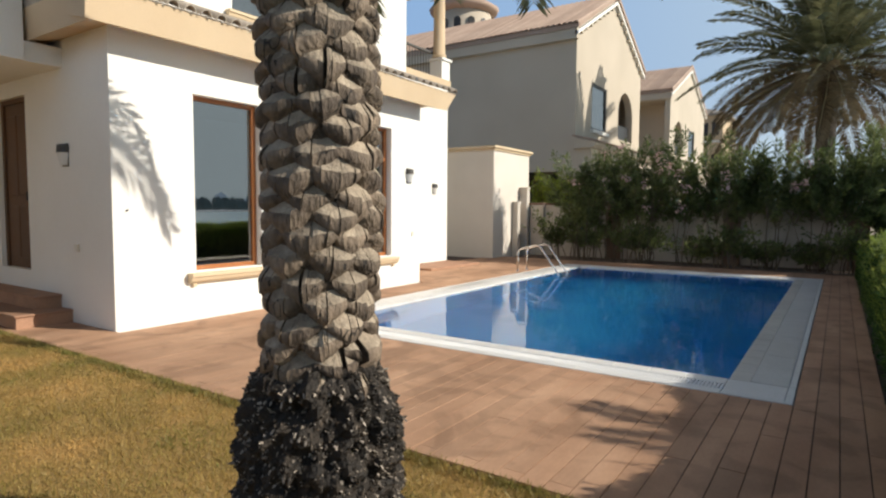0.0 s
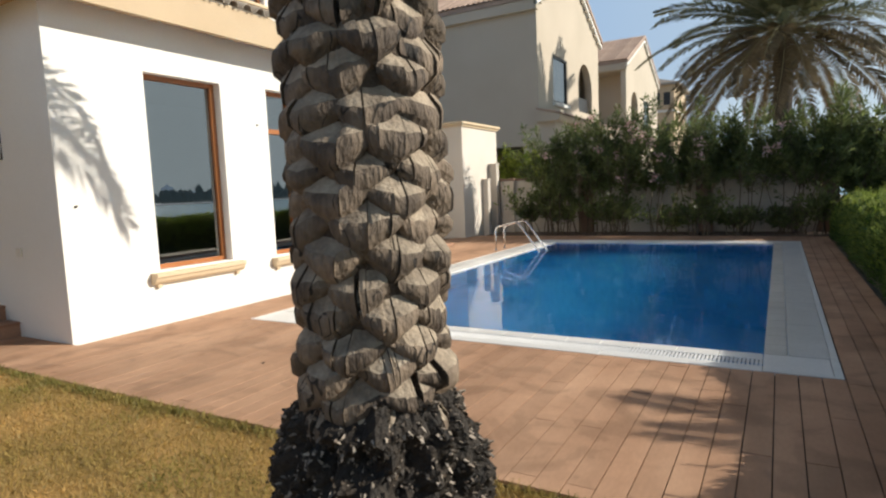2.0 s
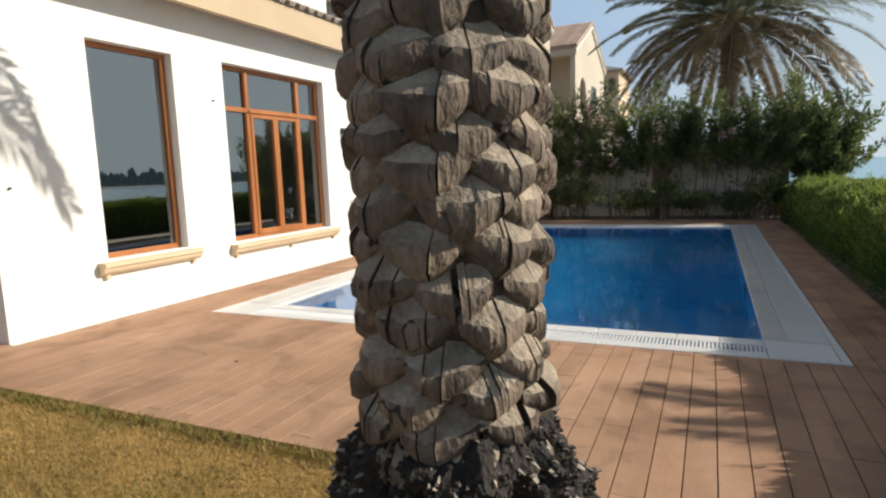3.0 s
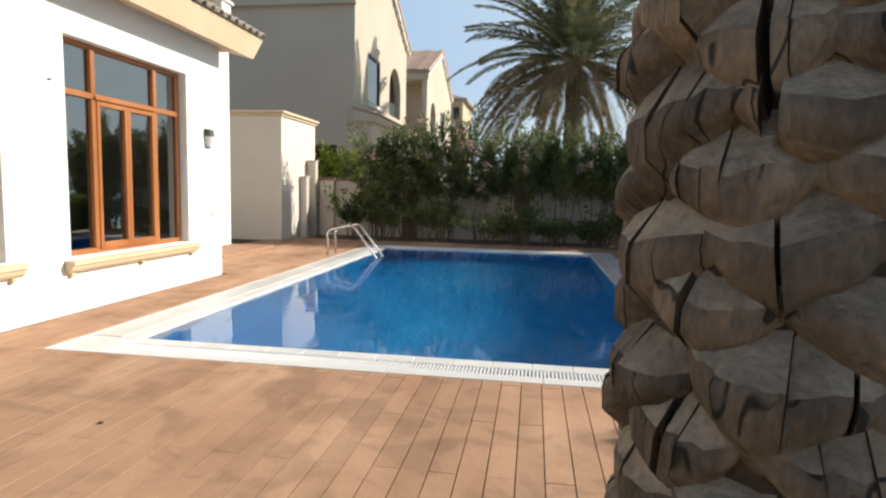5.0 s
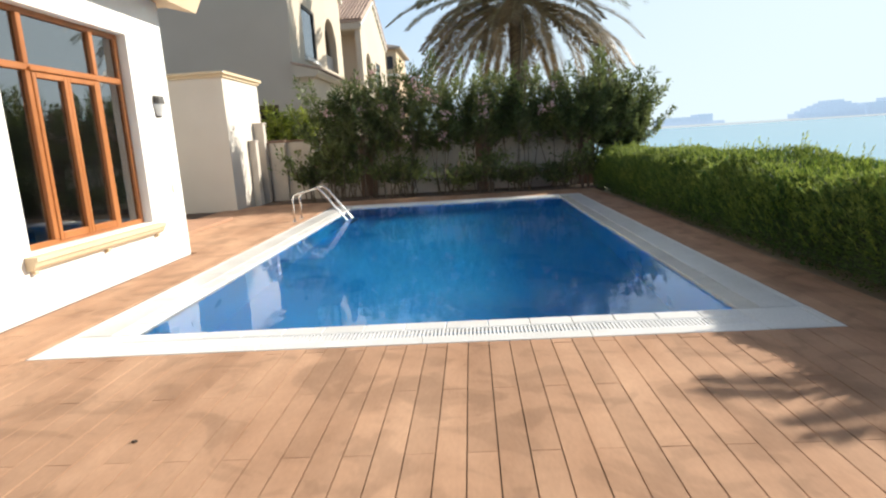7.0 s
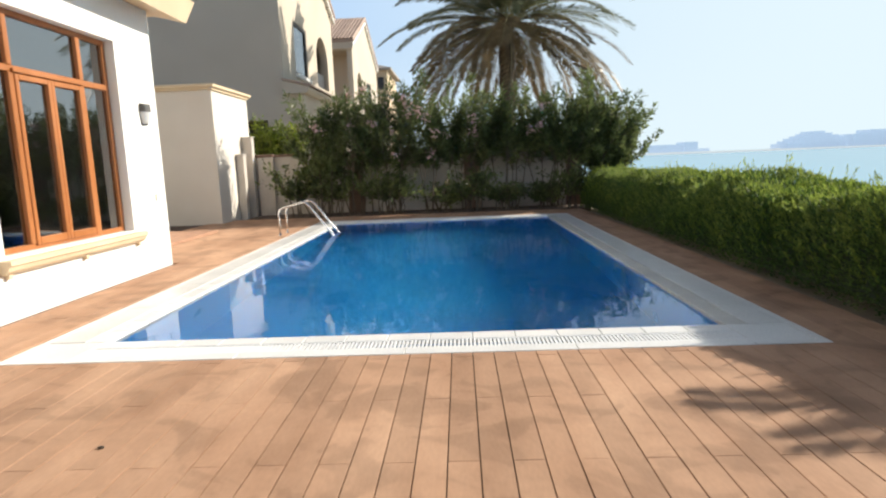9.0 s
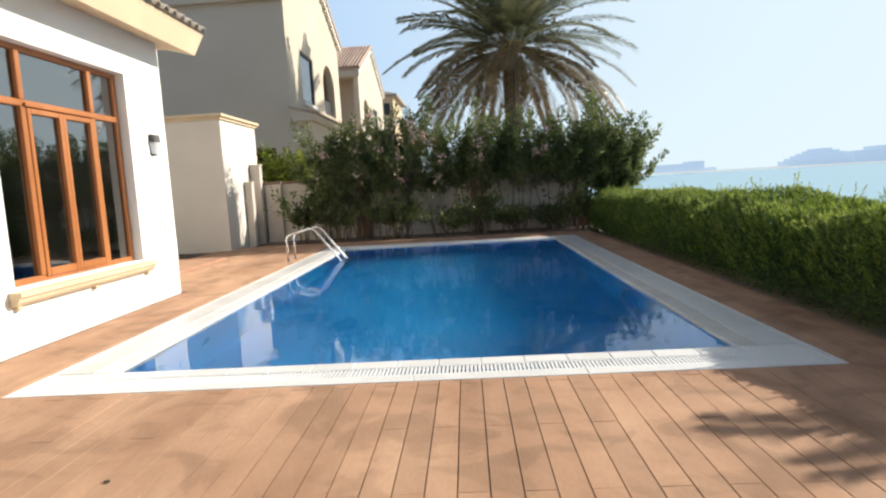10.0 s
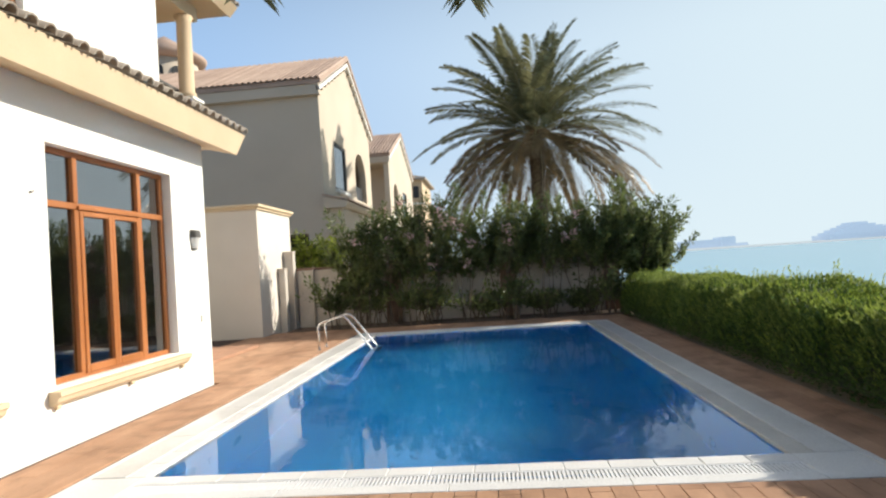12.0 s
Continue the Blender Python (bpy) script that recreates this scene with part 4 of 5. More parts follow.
def arching_fronds():
    """Long old fronds that arch out over the deck: direction, reach and drop from the crown to the tip."""
    for k, (turn, reach, drop) in enumerate(((81.4, 4.45, 1.15), (92.0, 4.9, 0.4), (104.7, 4.85, 0.85), (117.0, 4.6, 0.7), (129.3, 4.75, 1.2))):
        lift, length, n = 0.62, reach * 1.13, 14
        lo, hi = 0.5, 3.0
        for _ in range(30):   # the droop that brings the tip to its height
            droop = (lo + hi) / 2
            a, z = lift, 0.0
            for i in range(n):
                z += math.sin(a) * length / n
                a -= droop / n * (0.4 + 1.2 * i / n)
            lo, hi = (droop, hi) if z > -drop else (lo, droop)
        ob = place("frond", frond("frond", length, droop, FROND, 120, 0.55, lift, 300 + k, 0.018), near_palm, Vector(PALM))
        t = radians(turn)
        ob.matrix_basis = Matrix.Translation((math.cos(t) * 0.12, math.sin(t) * 0.12, 4.6)) @ Matrix.Rotation(t, 4, 'Z')


arching_fronds()


def root_collar():
    """The dark mass of roots round the palm's foot."""
    r = random.Random(5)
    bm = bmesh.new()
    rings = []
    H = [(-0.1, 0.35), (0.1, 0.345), (0.25, 0.335), (0.4, 0.315), (0.52, 0.305), (0.62, 0.29), (0.72, 0.275), (0.8, 0.25), (0.88, 0.20)]
    n = 90

    def girth(a, h):
        c, s = math.cos(a), math.sin(a)
        return float(np.interp(h, [x[0] for x in H], [x[1] for x in H])) + 0.045 * noise.noise((c * 2.2, s * 2.2, h * 4)) + 0.06 * noise.noise((c * 6, s * 6, h * 13)) + 0.024 * noise.noise((c * 17, s * 17, h * 40))
    for h in np.linspace(-0.1, 0.88, 52):
        rings.append([bm.verts.new((PALM[0] + girth(i * math.tau / n, h) * math.cos(i * math.tau / n), PALM[1] + girth(i * math.tau / n, h) * math.sin(i * math.tau / n), h)) for i in range(n)])
    for a, b in zip(rings, rings[1:]):
        for i in range(n):
            bm.faces.new((a[i], a[(i + 1) % n], b[(i + 1) % n], b[i]))
    collar = part("root_collar", bm, ROOTS, near_palm, "dark crumbling collar of aerial roots")
    # the pale chips are root tips, many coloured bright as glints on shiny roots
    for name, mat, count, lo, hi, rad in (("root_mass", ROOTS, 5200, 0.004, 0.015, 0.007), ("dry_root_mass", ROOT_TIP, 3400, 0.006, 0.022, 0.006)):
        V, F = [], []
        for i in range(count):
            h = r.uniform(-0.05, 0.9)
            a = r.uniform(0, math.tau)
            q = girth(a, h) - 0.006
            c = Vector((PALM[0] + q * math.cos(a), PALM[1] + q * math.sin(a), h))
            d = Vector((math.cos(a) * r.uniform(0.3, 1), math.sin(a) * r.uniform(0.3, 1), r.uniform(-1.1, 0.5))).normalized() * r.uniform(lo, hi)
            s = d.orthogonal().normalized() * rad * r.uniform(0.6, 1.5)
            u = d.cross(s).normalized() * rad
            b = len(V)
            V += [tuple(c + s), tuple(c - s * 0.5 + u), tuple(c - s * 0.5 - u), tuple(c + d + s * 0.4), tuple(c + d - s * 0.3 + u * 0.4), tuple(c + d - s * 0.3 - u * 0.4)]
            F += [[b, b + 1, b + 4, b + 3], [b + 1, b + 2, b + 5, b + 4], [b + 2, b, b + 3, b + 5], [b + 3, b + 4, b + 5]]
        me = mesh_of(name, [tuple(Vector(v) - Vector(PALM)) for v in V], F, mat)
        tagged(place(name, me, collar, Vector(PALM)), kind="stuff")


root_collar()
palm((0.66, 28.0, -0.12), 7.4, 0.34, 96, 5.0, "tall date palm with dry lower fronds behind the garden wall", 23, False, lifts=(1.5, -0.5), droops=(0.75, 0.95), dry=0.3, count=100, leaf_len=0.72, leaf_w=0.027)
palm((6.5, 6.3, -1.75), 3.3, 0.2, 64, 2.3, "young date palm on the shore side of the hedge", 37, False, lifts=(1.2, -0.1), droops=(0.9, 1.2), dry=0.1, count=80, leaf_len=0.4, leaf_w=0.016)


# ---- hedge ----
def hedge():
    x0, x1, y0, y1, top = 1.66, 3.2, -4.0, 18.0, 0.95
    h = thing("hedge", (2.4, 6, -0.1), "long clipped green hedge along the deck towards the sea", "hedge")

    def surf(y, s):
        """Across the hedge from foot to crown to the far foot, s in 0..1."""
        w = 0.15 * noise.noise((y * 0.7, s * 3, 2)) + 0.08 * noise.noise((y * 2.3, s * 6, 5))
        a = s * math.pi
        cx, hw = (x0 + x1) / 2, (x1 - x0) / 2
        x = cx - hw * math.copysign(abs(math.cos(a)) ** 0.58, math.cos(a)) * (1 + w * 0.5)
        z = -0.08 + (top + 0.08) * math.sin(a) ** 0.46 * (1 + w)
        end = min(1, max(0.05, (y1 - y) / 0.5)) ** 0.5
        return Vector((cx + (x - cx) * (0.5 + 0.5 * end), y, z * (0.75 + 0.25 * end)))
    # added dark core: paints the shade between the leaves and blocks light
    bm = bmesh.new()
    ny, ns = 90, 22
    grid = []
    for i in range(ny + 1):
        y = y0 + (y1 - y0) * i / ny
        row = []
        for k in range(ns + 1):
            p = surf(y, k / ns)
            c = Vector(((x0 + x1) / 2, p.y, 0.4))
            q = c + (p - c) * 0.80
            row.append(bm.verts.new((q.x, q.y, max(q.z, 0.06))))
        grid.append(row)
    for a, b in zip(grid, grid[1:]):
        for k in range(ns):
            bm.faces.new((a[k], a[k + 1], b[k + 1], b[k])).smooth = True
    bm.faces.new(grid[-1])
    part("shade_core", bm, HEDGE_SHADE, h)
    n = 170000
    r = np.random.default_rng(2)
    ys = y0 + (y1 - y0) * r.random(n) ** 0.8
    ss = np.clip(r.beta(0.75, 1.3, n), 0.003, 0.99)
    P, D = np.empty((n, 3)), np.empty((n, 3))
    for i in range(n):
        p = surf(ys[i], ss[i])
        c = Vector(((x0 + x1) / 2, p.y, 0.35))
        P[i] = c + (p - c) * (0.80 + 0.22 * r.random())
        P[i][2] = max(P[i][2], -0.06)
        d = (p - c).normalized()
        D[i] = d + Vector((r.normal() * 0.55, r.normal() * 0.55, 0.75 + r.normal() * 0.4))
    v, f = leaves(P, D, 0.045, 0.0085)
    me = mesh_of("foliage", v - np.array(h.location), f, HEDGE)
    tagged(place("foliage", me, h, Vector(h.location)), kind="stuff")
    # loose shoots along the crown
    S, T = [], []
    for i in range(13000):
        y = y0 + (y1 - y0) * r.random()
        s = 0.02 + 0.78 * r.random() ** 0.8
        p = surf(y, s)
        away = (p - Vector((2.5, y, 0.3))).normalized()
        L = r.uniform(0.06, 0.17) * (2.8 if r.random() < 0.03 else 1)
        lean = (Vector((r.normal() * 0.22, r.normal() * 0.22, 1)) + away * 0.6).normalized()
        p = p - lean * L * 0.45
        for k in range(int(L / 0.012)):
            S.append(p + lean * (k * 0.012 - 0.03))
            T.append(lean * 1.1 + Vector(r.normal(size=3)) * 0.4)
    v, f = leaves(np.array([tuple(s) for s in S]), np.array([tuple(t) for t in T]), 0.05, 0.0065)
    me = mesh_of("new_growth", v - np.array(h.location), f, HEDGE_NEW)
    tagged(place("new_growth", me, h, Vector(h.location)), kind="stuff")


hedge()


# ---- flowering shrubs along the garden wall ----
def shrub(name, x, y, height, spread, stems, seed, material, label, leaf_len=0.16, leaf_w=0.019, per_branch=115, flowers=0, low=0.33, forks=9, clear=0.48, droop=0.18):
    """Stems that fork half-way up; leaves stand round the branches, thickest towards their tips."""
    r = np.random.default_rng(seed)
    t = thing(name, (x, y, -0.1), label, "shrub", "shrubs along the garden wall")
    P, D, FP = [], [], []
    for s in range(stems):
        a = s * 2.4 + r.uniform(-0.4, 0.4)
        q = spread * math.sqrt((s + 0.4) / stems)
        base = Vector((x + 0.16 * math.cos(a), y + 0.12 * math.sin(a), -0.1))
        top = Vector((x + q * math.cos(a), y + 0.55 * q * math.sin(a), height * r.uniform(0.6, 0.8)))
        fork = base.lerp(top, clear) + Vector((r.normal() * 0.07, r.normal() * 0.05, 0.05))
        bm = bmesh.new()
        tube(bm, [base, base.lerp(fork, 0.5) + Vector((r.normal() * 0.05, r.normal() * 0.03, 0)), fork], [0.02, 0.017, 0.012], 5)
        for k in range(forks):
            tip = top + Vector((r.normal() * 0.32, r.normal() * 0.2, height * r.uniform(-droop, 0.27)))
            bend = fork.lerp(tip, 0.5) + Vector((r.normal() * 0.05, r.normal() * 0.05, 0.02))
            tube(bm, [fork, bend, tip], [0.01, 0.007, 0.003], 4)
            for m in range(per_branch):
                u = low + (1 - low) * r.random() ** 0.7 if r.random() < 0.95 else r.random()
                c = fork.lerp(bend, u * 2) if u < 0.5 else bend.lerp(tip, u * 2 - 1)
                o = Vector(r.normal(size=3)).normalized()
                P.append(tuple(c + o * r.uniform(0.0, 0.09)))
                D.append(tuple(o * 0.9 + (tip - fork).normalized() * 0.75))
            if r.random() < 0.5:
                FP.append(tip)
        part("stem", bm, TWIG, t)
    v, f = leaves(np.array(P), np.array(D), leaf_len, leaf_w)
    me = mesh_of("foliage", v - np.array(t.location), f, material)
    tagged(place("foliage", me, t, Vector(t.location)), kind="stuff")
    FP.sort(key=lambda p: p.y)
    for i in range(flowers):
        c = FP[i % len(FP)] + Vector((r.normal() * 0.08, -0.06 + r.normal() * 0.05, r.normal() * 0.06))
        pp = np.array([tuple(c + Vector(r.normal(size=3)) * 0.065) for _ in range(34)])
        v, f = leaves(pp, r.normal(size=(34, 3)), 0.06, 0.024)
        place("blossom", mesh_of("blossom", v - np.array(t.location), f, PETAL), t, Vector(t.location))


SHRUBS = [(-5.2, 17.5, 3.2, 0.8), (-4.35, 17.6, 3.5, 0.9), (-3.3, 17.55, 3.6, 0.9), (-2.3, 17.65, 3.4, 0.8), (-1.3, 17.55, 3.4, 0.9), (-0.2, 17.6, 3.2, 0.8), (0.85, 17.55, 3.4, 0.9), (1.75, 17.7, 3.4, 0.8)]
for i, (x, y, h, s) in enumerate(SHRUBS):
    shrub("oleander_shrub", x, y, h, s, 6, 40 + i, OLEANDER, "tall green oleander shrub with pale pink blossoms by the garden wall", flowers=(1, 4, 5, 4, 3, 2, 1, 0)[i], clear=0.48 if i < 3 else 0.54, droop=0.34 if i < 3 else 0.2)
shrub("broadleaf_shrub", 2.45, 18.1, 2.9, 0.95, 16, 60, OLEANDER, "dense dark green shrub at the end of the garden wall", leaf_len=0.11, leaf_w=0.028, low=0.0, per_branch=130, forks=9)
for i, (x, h) in enumerate(((-5.95, 1.45), (-5.4, 1.4), (-4.9, 1.2), (-3.75, 1.3), (-3.3, 1.1), (-2.0, 0.75), (-1.15, 1.15), (-0.35, 0.8), (0.75, 0.7), (1.3, 1.2))):
    shrub("low_shrub", x, 17.4 + 0.1 * (i % 3), h, 0.34 * h, 6, 80 + i, OLEANDER, "low dark leafy shrub under the oleanders", leaf_len=0.12, leaf_w=0.03, per_branch=30, low=0.0, forks=5)
shrub("bright_shrub", -7.15, 20.0, 2.85, 0.75, 12, 70, SHRUB, "bright yellow-green leafy shrub behind the garden wall", leaf_len=0.13, leaf_w=0.04, per_branch=60, low=0.0)


# ---- neighbouring villas ----
def gable_house(y0, y1, x_face, x_back, eave, ridge, label, window, arches, turret=False, loggia=()):
    h = thing("villa", (x_face, (y0 + y1) / 2, -0.12), label, "villa", "villas along the shore")
    ym = (y0 + y1) / 2
    holes = [window] + arches
    bm = wall_with_openings(bmesh.new(), "y", y0, y1, -0.12, eave, x_face - 0.35, x_face, holes)
    part("wall", bm, STUCCO_BEIGE, h)
    part("gable", prism(bmesh.new(), [(y0, eave), (y1, eave), (ym, ridge)], "x", x_face - 0.35, x_face), STUCCO_BEIGE, h)
    part("side_wall", wall_with_openings(bmesh.new(), "x", x_back, x_face - 0.35, -0.12, eave, y0, y0 + 0.3, loggia), STUCCO_BEIGE, h)
    part("side_wall", block(x_back, x_face - 0.35, y1 - 0.3, y1, -0.12, eave), STUCCO_BEIGE, h)
    part("inner_wall", block(x_face - 3.2, x_face - 3.0, y0 + 0.3, y1 - 0.3, -0.12, eave), STUCCO_BEIGE, h)
    # low recesses are coloured black to stand for the unlit room behind
    for a, b, c, d in loggia:
        part("recess_wall", block(a - 0.1, b + 0.1, y0 + 1.9, y0 + 2.0, c - 0.1, d + 0.2), STUCCO_BEIGE if c > 4 else BLACK, h)
        part("recess_floor", block(a - 0.1, b + 0.1, y0 + 0.31, y0 + 1.9, c - 0.2, c), STUCCO_BEIGE if c > 4 else BLACK, h)
        part("recess_ceiling", block(a - 0.1, b + 0.1, y0 + 0.31, y0 + 1.9, d + 0.02, d + 0.15), STUCCO_BEIGE, h)
    # roof: two slopes with an overhang, and ribs of tile
    k = (ridge - eave) / (ym - y0)
    ov = 0.3
    bm = bmesh.new()
    for sgn, ye in ((1, y0), (-1, y1)):
        a = (ye - sgn * ov, eave - ov * k + 0.1)
        prism(bm, [a, (ym, ridge + 0.1), (ym, ridge + 0.28), (a[0], a[1] + 0.18)], "x", x_back, x_face + 0.2)
    roof = part("roof", bm, TILE_FAR, h, "clay tile roof")
    V, F = [], []
    for i in range(int((x_face + 0.2 - x_back) / 0.24)):
        x = x_face + 0.1 - i * 0.24
        bm = bmesh.new()
        barrel(bm, (x, y0 - ov - 0.06, eave - ov * k + 0.26), (x, ym, ridge + 0.26), 0.1, 4)
        bm.verts.index_update()
        b = len(V)
        V += [tuple(v.co - Vector(h.location)) for v in bm.verts]
        F += [[b + v.index for v in f.verts] for f in bm.faces]
        bm.free()
    tagged(place("tile_ribs", mesh_of("tile_ribs", V, F, TILE_FAR), roof, Vector(h.location)), kind="stuff")
    part("gutter_band", block(x_back, x_face + 0.1, y0 - 0.25, y0, eave - 0.45, eave - 0.05), STUCCO_BEIGE, h)
    for sgn, ye in ((1, y0), (-1, y1)):
        for i in range(8):
            s = (i + 0.6) / 8.4
            y = ye + (ym - ye) * s
            z = eave + (ridge - eave) * s
            part("corbel", block(x_face, x_face + 0.12, y - 0.07, y + 0.07, z - 0.3, z - 0.18), STUCCO_BEIGE, h)
        part("rake_trim", prism(bmesh.new(), [(ye - sgn * 0.25, eave - 0.25 * k - 0.02), (ym, ridge - 0.02), (ym, ridge - 0.17), (ye - sgn * 0.25, eave - 0.25 * k - 0.17)], "x", x_face + 0.002, x_face + 0.16), STUCCO, h)
    # window set in the gable
    a, b, c, d = window
    w = thing("villa_window", (x_face - 0.2, (a + b) / 2, c), "", "")
    for key in list(w.keys()):
        del w[key]
    w.name = "window"
    BASE[w.name] = BASE[h.name]
    w.parent = h
    w.location = (0, 0, 0)
    fr = bmesh.new()
    for q in ((x_face - 0.12, x_face - 0.03, a, a + 0.1, c, d), (x_face - 0.12, x_face - 0.03, b - 0.1, b, c, d), (x_face - 0.12, x_face - 0.03, a + 0.1, b - 0.1, d - 0.1, d), (x_face - 0.12, x_face - 0.03, a + 0.1, b - 0.1, c, c + 0.1)):
        cube(fr, *q)
    part("frame", fr, BLACK, w)
    part("pane", block(x_face - 0.09, x_face - 0.08, a + 0.1, b - 0.1, c + 0.1, d - 0.1), PANE, w)
    part("sill", block(x_face, x_face + 0.12, a - 0.1, b + 0.1, c - 0.14, c), STUCCO, w)
    # arched heads of the loggia
    for a, b, c, d in arches:
        bm = bmesh.new()
        m, rad = (a + b) / 2, (b - a) / 2
        for sgn in (-1, 1):
            pts = [(m + sgn * rad, d), (m + sgn * rad, d - rad)] + [(m + sgn * rad * math.cos(t), d - rad + rad * math.sin(t)) for t in [math.pi / 2 * i / 8 for i in range(1, 9)]]
            prism(bm, pts, "x", x_face - 0.34, x_face - 0.004)
        part("arch", bm, STUCCO_BEIGE, h)
        part("balustrade", block(x_face - 0.28, x_face - 0.2, a, b, c, c + 0.75), BLACK, h)
    # ground floor standing proud of the gable, with a tiled ledge on top
    part("ground_floor_wall", block(x_face + 0.001, x_face + 0.7, y0 + 0.002, y1, -0.12, 3.99), STUCCO_BEIGE, h)
    bm = bmesh.new()
    prism(bm, [(x_face, 4.46), (x_face + 0.95, 4.22), (x_face + 0.95, 4.10), (x_face + 0.85, 3.99), (x_face, 3.99)], "y", y0 - 0.25, y1 + 0.2)
    part("ledge", bm, STUCCO_BEIGE, h)
    bm = bmesh.new()
    prism(bm, [(x_face, 4.55), (x_face + 1.03, 4.29), (x_face + 1.03, 4.225), (x_face, 4.47)], "y", y0 - 0.3, y1 + 0.25)
    part("ledge_roof", bm, TILE_FAR, h)
    if turret:
        tx, ty = -19.4, 33.4
        bm = bmesh.new()
        tube(bm, [(tx, ty, 6), (tx, ty, 13.9)], 1.75, 28)
        tw = part("turret", bm, STUCCO_BEIGE, h)
        bm = bmesh.new()
        tube(bm, [(tx, ty, 13.9), (tx, ty, 14.05), (tx, ty, 14.25), (tx, ty, 15.6)], [1.8, 2.15, 2.25, 0.1], 28)
        part("turret_roof", bm, TILE_FAR, tw)
        for ang in (-0.25, -0.75, -1.25, -1.75, 0.25):
            o = Vector((math.cos(ang), math.sin(ang), 0))
            sd = Vector((-math.sin(ang), math.cos(ang), 0))
            bm = bmesh.new()
            outline = [(-0.22, 12.2), (0.22, 12.2), (0.22, 13.2)] + [(0.22 * math.cos(t), 13.2 + 0.22 * math.sin(t)) for t in [math.pi * i / 6 for i in range(1, 6)]] + [(-0.22, 13.2)]
            c = Vector((tx, ty, 0))
            A = [bm.verts.new(c + o * 1.60 + sd * u + Vector((0, 0, z))) for u, z in outline]
            B = [bm.verts.new(c + o * 1.78 + sd * u + Vector((0, 0, z))) for u, z in outline]
            n = len(A)
            fs = [bm.faces.new(A), bm.faces.new(B)] + [bm.faces.new((A[i], A[(i + 1) % n], B[(i + 1) % n], B[i])) for i in range(n)]
            bmesh.ops.recalc_face_normals(bm, faces=fs)
            part("turret_window", bm, BLACK, tw)
    return h


gable_house(23.5, 32.6, -7.82, -30, 8.8, 11.15, "two-storey beige villa with a clay tile gable roof", (25.35, 27.3, 5.0, 7.0), [(29.0, 31.3, 4.95, 7.3)], True, loggia=[(-10.2, -8.5, 1.7, 3.1)])
gable_house(41.6, 53.1, -8.35, -28, 9.35, 11.9, "second beige villa with a gable roof farther along the shore", (47.4, 49.5, 5.35, 7.55), [(43.1, 45.3, 5.35, 7.75)], loggia=[(-12.6, -8.71, 5.3, 8.85)])


def hip_villa():
    x0, x1, y0, y1, top = -15.0, -8.9, 66.0, 75.0, 11.2
    h = thing("villa", (x1, y0, -0.12), "distant cream villa with a dark hipped roof", "villa", "villas along the shore")
    part("wall", block(x0, x1, y0, y1, -0.12, top), FASCIA, h)
    for z in (6.0, 9.2):
        for x in (-10.6, -9.6):
            w = part("window", block(x - 0.32, x + 0.32, y0 - 0.04, y0 + 0.1, z, z + 1.3), BLACK, h)
            part("sill", block(x - 0.4, x + 0.4, y0 - 0.12, y0 - 0.041, z - 0.12, z), FASCIA, w)
    part("string_course", block(x0 - 0.1, x1 + 0.1, y0 - 0.1, y1 + 0.1, 8.5, 8.7), STUCCO, h)
    bm = bmesh.new()
    o = 0.5
    lo = [bm.verts.new(p) for p in ((x0 - o, y0 - o, top), (x1 + o, y0 - o, top), (x1 + o, y1 + o, top), (x0 - o, y1 + o, top))]
    up = [bm.verts.new((v.co.x, v.co.y, top + 0.2)) for v in lo]
    ridge = [bm.verts.new(((x0 + x1) / 2, y, 12.6)) for y in (y0 + 2.6, y1 - 2.6)]
    bm.faces.new(lo[::-1])
    for i in range(4):
        bm.faces.new((lo[i], lo[(i + 1) % 4], up[(i + 1) % 4], up[i]))
    for f in ((up[0], up[1], ridge[0]), (up[1], up[2], ridge[1], ridge[0]), (up[2], up[3], ridge[1]), (up[3], up[0], ridge[0], ridge[1])):
        bm.faces.new(f)
    part("roof", bm, TILE_GREY, h, "dark hipped tile roof")


hip_villa()


# ---- lawn and deck ----
def lawn():
    bm = bmesh.new()
    cube(bm, -14, 1.62, -8, 3.29, -0.1, -0.025)
    structure("lawn", bm, LAWN, "dry yellow-brown lawn", "lawn")
    r = np.random.default_rng(4)
    n = 120000
    P = np.stack([r.uniform(-7.2, 1.5, n), r.uniform(0.6, 3.3, n), np.full(n, -0.03)], 1)
    D = np.stack([r.normal(size=n) * 0.55, r.normal(size=n) * 0.55, np.full(n, 0.8)], 1)
    v, f = leaves(P, D, 0.04, 0.0024)
    tagged(new("grass", mesh_of("grass", v, f, BLADE)), "short dry grass blades on the lawn", "grass", kind="stuff")
    n = 5500
    P = np.stack([r.uniform(-7.2, 1.5, n), 3.29 - np.abs(r.normal(size=n)) * 0.05, np.full(n, -0.03)], 1)
    D = np.stack([r.normal(size=n) * 0.5, 0.15 + r.normal(size=n) * 0.4, np.full(n, 0.9)], 1)
    v, f = leaves(P, D, 0.065, 0.0028)
    tagged(new("edge_grass", mesh_of("edge_grass", v, f, BLADE_EDGE)), "longer greenish grass along the deck's edge", "grass", kind="stuff")


lawn()
structure("planting_bed", block(-7.3, 1.9, 17.25, 18.5, -0.1, 0.01), SOIL, "narrow bed of dark soil under the shrubs", "soil")


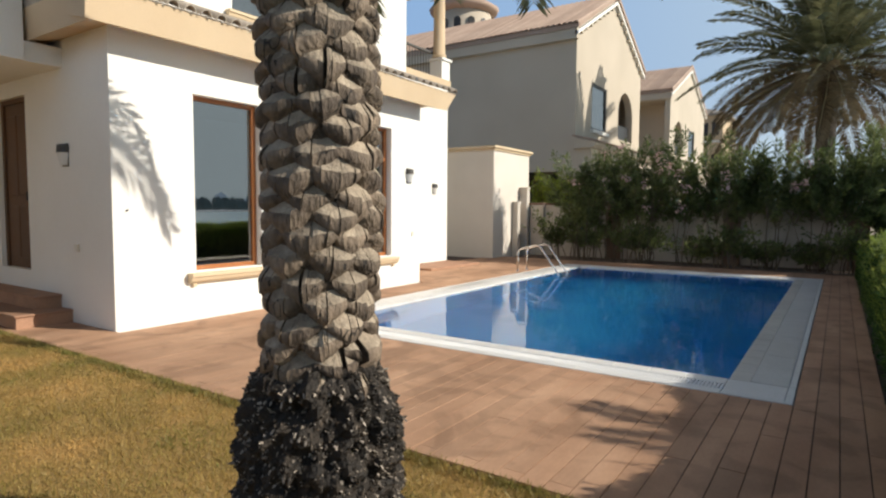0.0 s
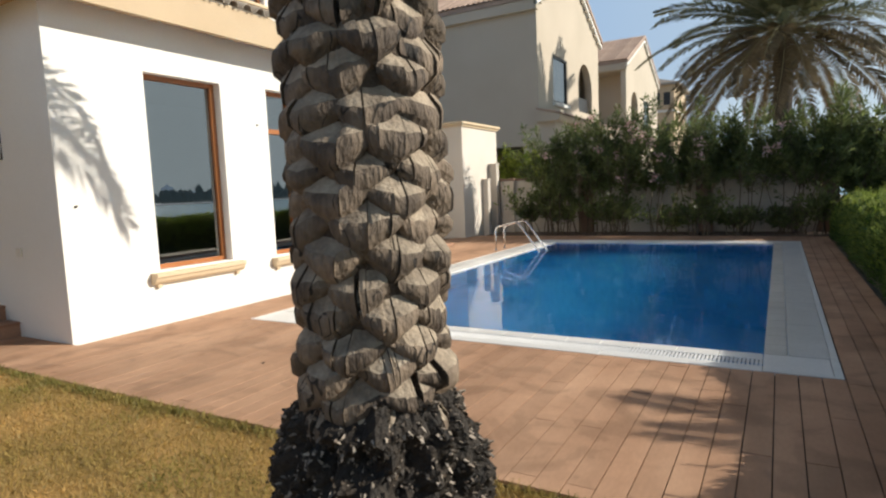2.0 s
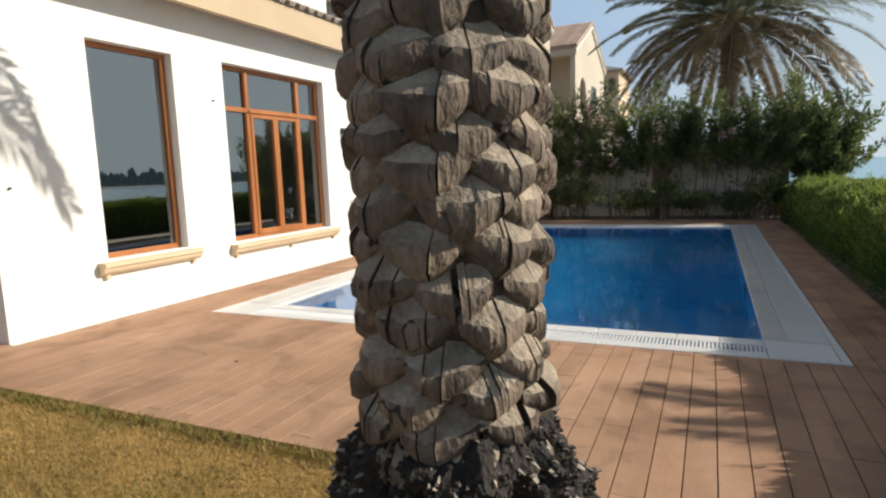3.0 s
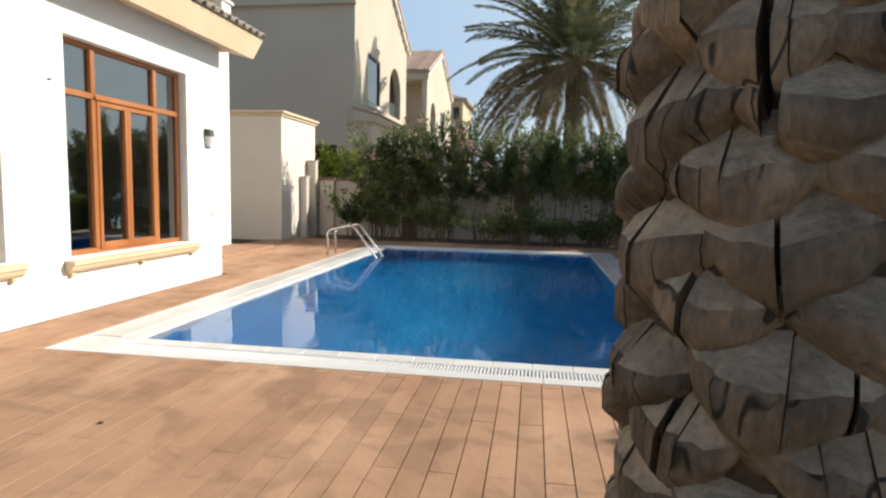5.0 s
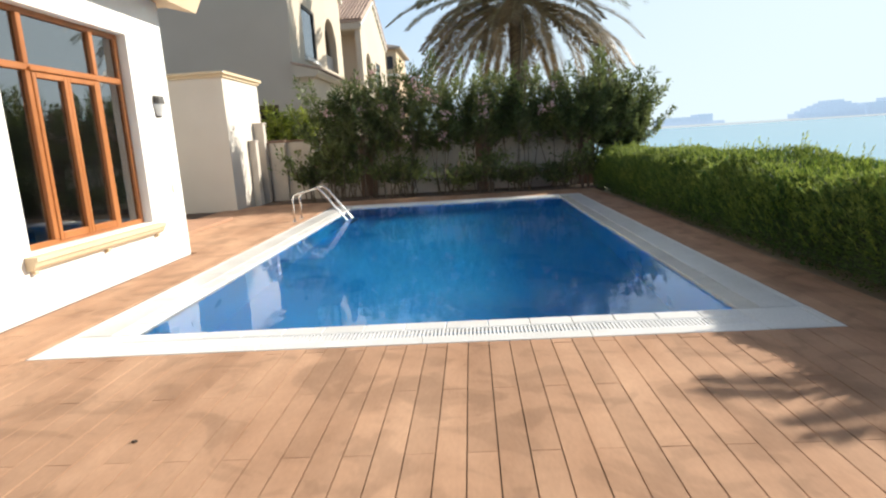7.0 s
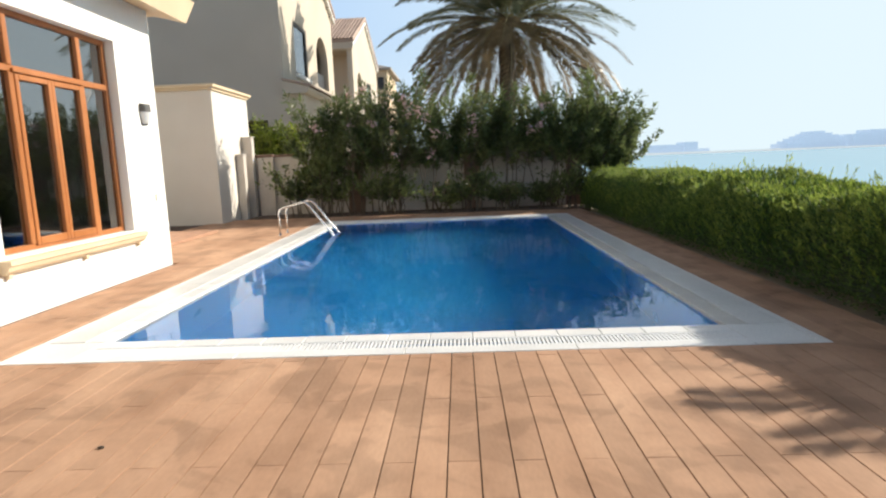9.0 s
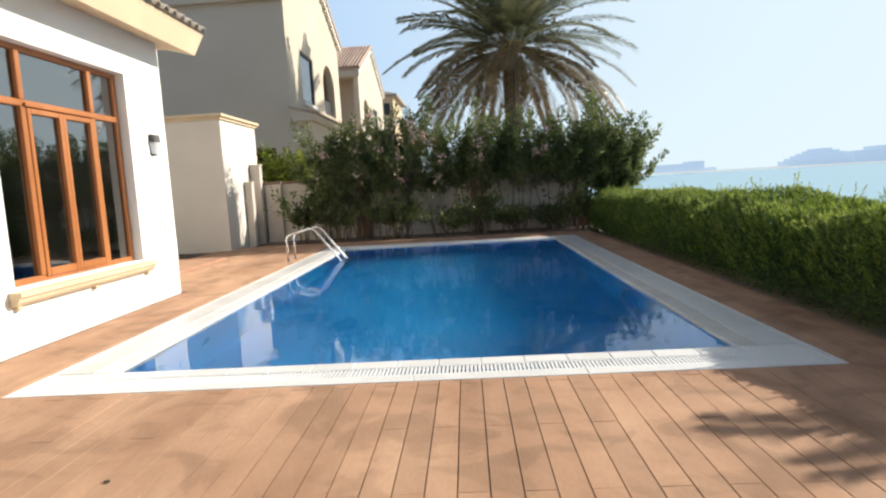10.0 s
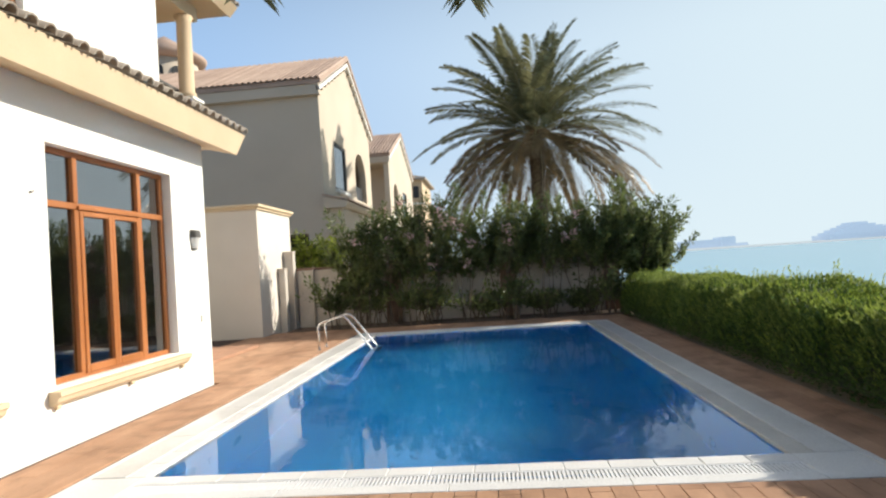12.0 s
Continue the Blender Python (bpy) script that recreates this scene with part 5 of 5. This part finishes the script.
def deck():
    """Boards 154 mm apart, running towards the house's far end, in half-lap bond."""
    d = thing("deck", (-2, 5, -0.1), "reddish-brown composite deck boards round the pool", "deck", kind="structure")
    bm = bmesh.new()
    for q in ((-13.5, 1.62, 3.31, OY0 - 0.003), (-13.5, OX0 - 0.003, OY0 - 0.003, 17.2), (OX1 + 0.003, 1.62, OY0 - 0.003, 17.2), (OX0 - 0.003, OX1 + 0.003, OY1 + 0.003, 17.2)):
        cube(bm, *q, -0.11, -0.022)
    part("joist_bed", bm, JOINT, d)
    W, G, L = 0.148, 0.0065, 1.44
    shared = {}
    rest_v, rest_f = [], []

    def board(x, a, b, near):
        if b - a < 0.06:
            return
        key = round((b - a) * 200)
        if near:
            if key not in shared:
                bm = cube(bmesh.new(), -(W - G) / 2, (W - G) / 2, -(b - a - G * 0.6) / 2, (b - a - G * 0.6) / 2, -0.021, 0)
                me = bpy.data.meshes.new("board")
                bm.to_mesh(me)
                bm.free()
                me.materials.append(DECK)
                shared[key] = me
            ob = place("board", shared[key], d, Vector(d.location))
            ob.location = Vector((x, (a + b) / 2, random.uniform(-0.0012, 0.0012))) - Vector(d.location)
        else:
            k = len(rest_v)
            x0, x1 = x - (W - G) / 2, x + (W - G) / 2
            a, b = a + 0.0015, b - 0.0015
            for z in (-0.021, 0.0):
                rest_v.extend([(x0, a, z), (x1, a, z), (x1, b, z), (x0, b, z)])
            rest_f.extend([[k + 4, k + 5, k + 6, k + 7], [k, k + 1, k + 5, k + 4], [k + 1, k + 2, k + 6, k + 5], [k + 2, k + 3, k + 7, k + 6], [k + 3, k, k + 4, k + 7]])

    def column(i, lo, hi, near):
        x = -1.862 + i * W
        y = 4.135 + (L / 2 if i % 2 else 0)
        y -= math.ceil((y - lo) / L) * L
        while y < hi:
            board(x, max(lo, y), min(hi, y + L), near(x, max(lo, y)))
            y += L
    for i in range(-64, 24):
        x = -1.862 + i * W
        house = x < WX + 0.07
        if house:
            if -8.0 < x:
                column(i, 3.31, CA - 0.004, lambda x, y: False)
                column(i, CB + 0.004, 17.2, lambda x, y: False)
        elif x < OX0 - 0.04 or x > OX1 + 0.04:
            column(i, 3.31, 17.2, lambda x, y: y < 9)
        else:
            column(i, 3.31, OY0 - 0.003, lambda x, y: True)
            column(i, OY1 + 0.003, 17.2, lambda x, y: False)
    me = mesh_of("far_boards", [tuple(Vector(v) - d.location) for v in rest_v], rest_f, DECK)
    tagged(place("far_boards", me, d, Vector(d.location)), kind="stuff")


deck()


bm = bmesh.new()
bmesh.ops.create_icosphere(bm, subdivisions=2, radius=1, matrix=Matrix.LocRotScale((-3.37, 4.34, 0.006), None, (0.017, 0.012, 0.007)))
for v in bm.verts:
    v.co += Vector((random.uniform(-0.002, 0.002), random.uniform(-0.002, 0.002), 0))
tagged(part("pebble", bm, BARK), "tiny dark brown pebble lying on the deck", "pebble")
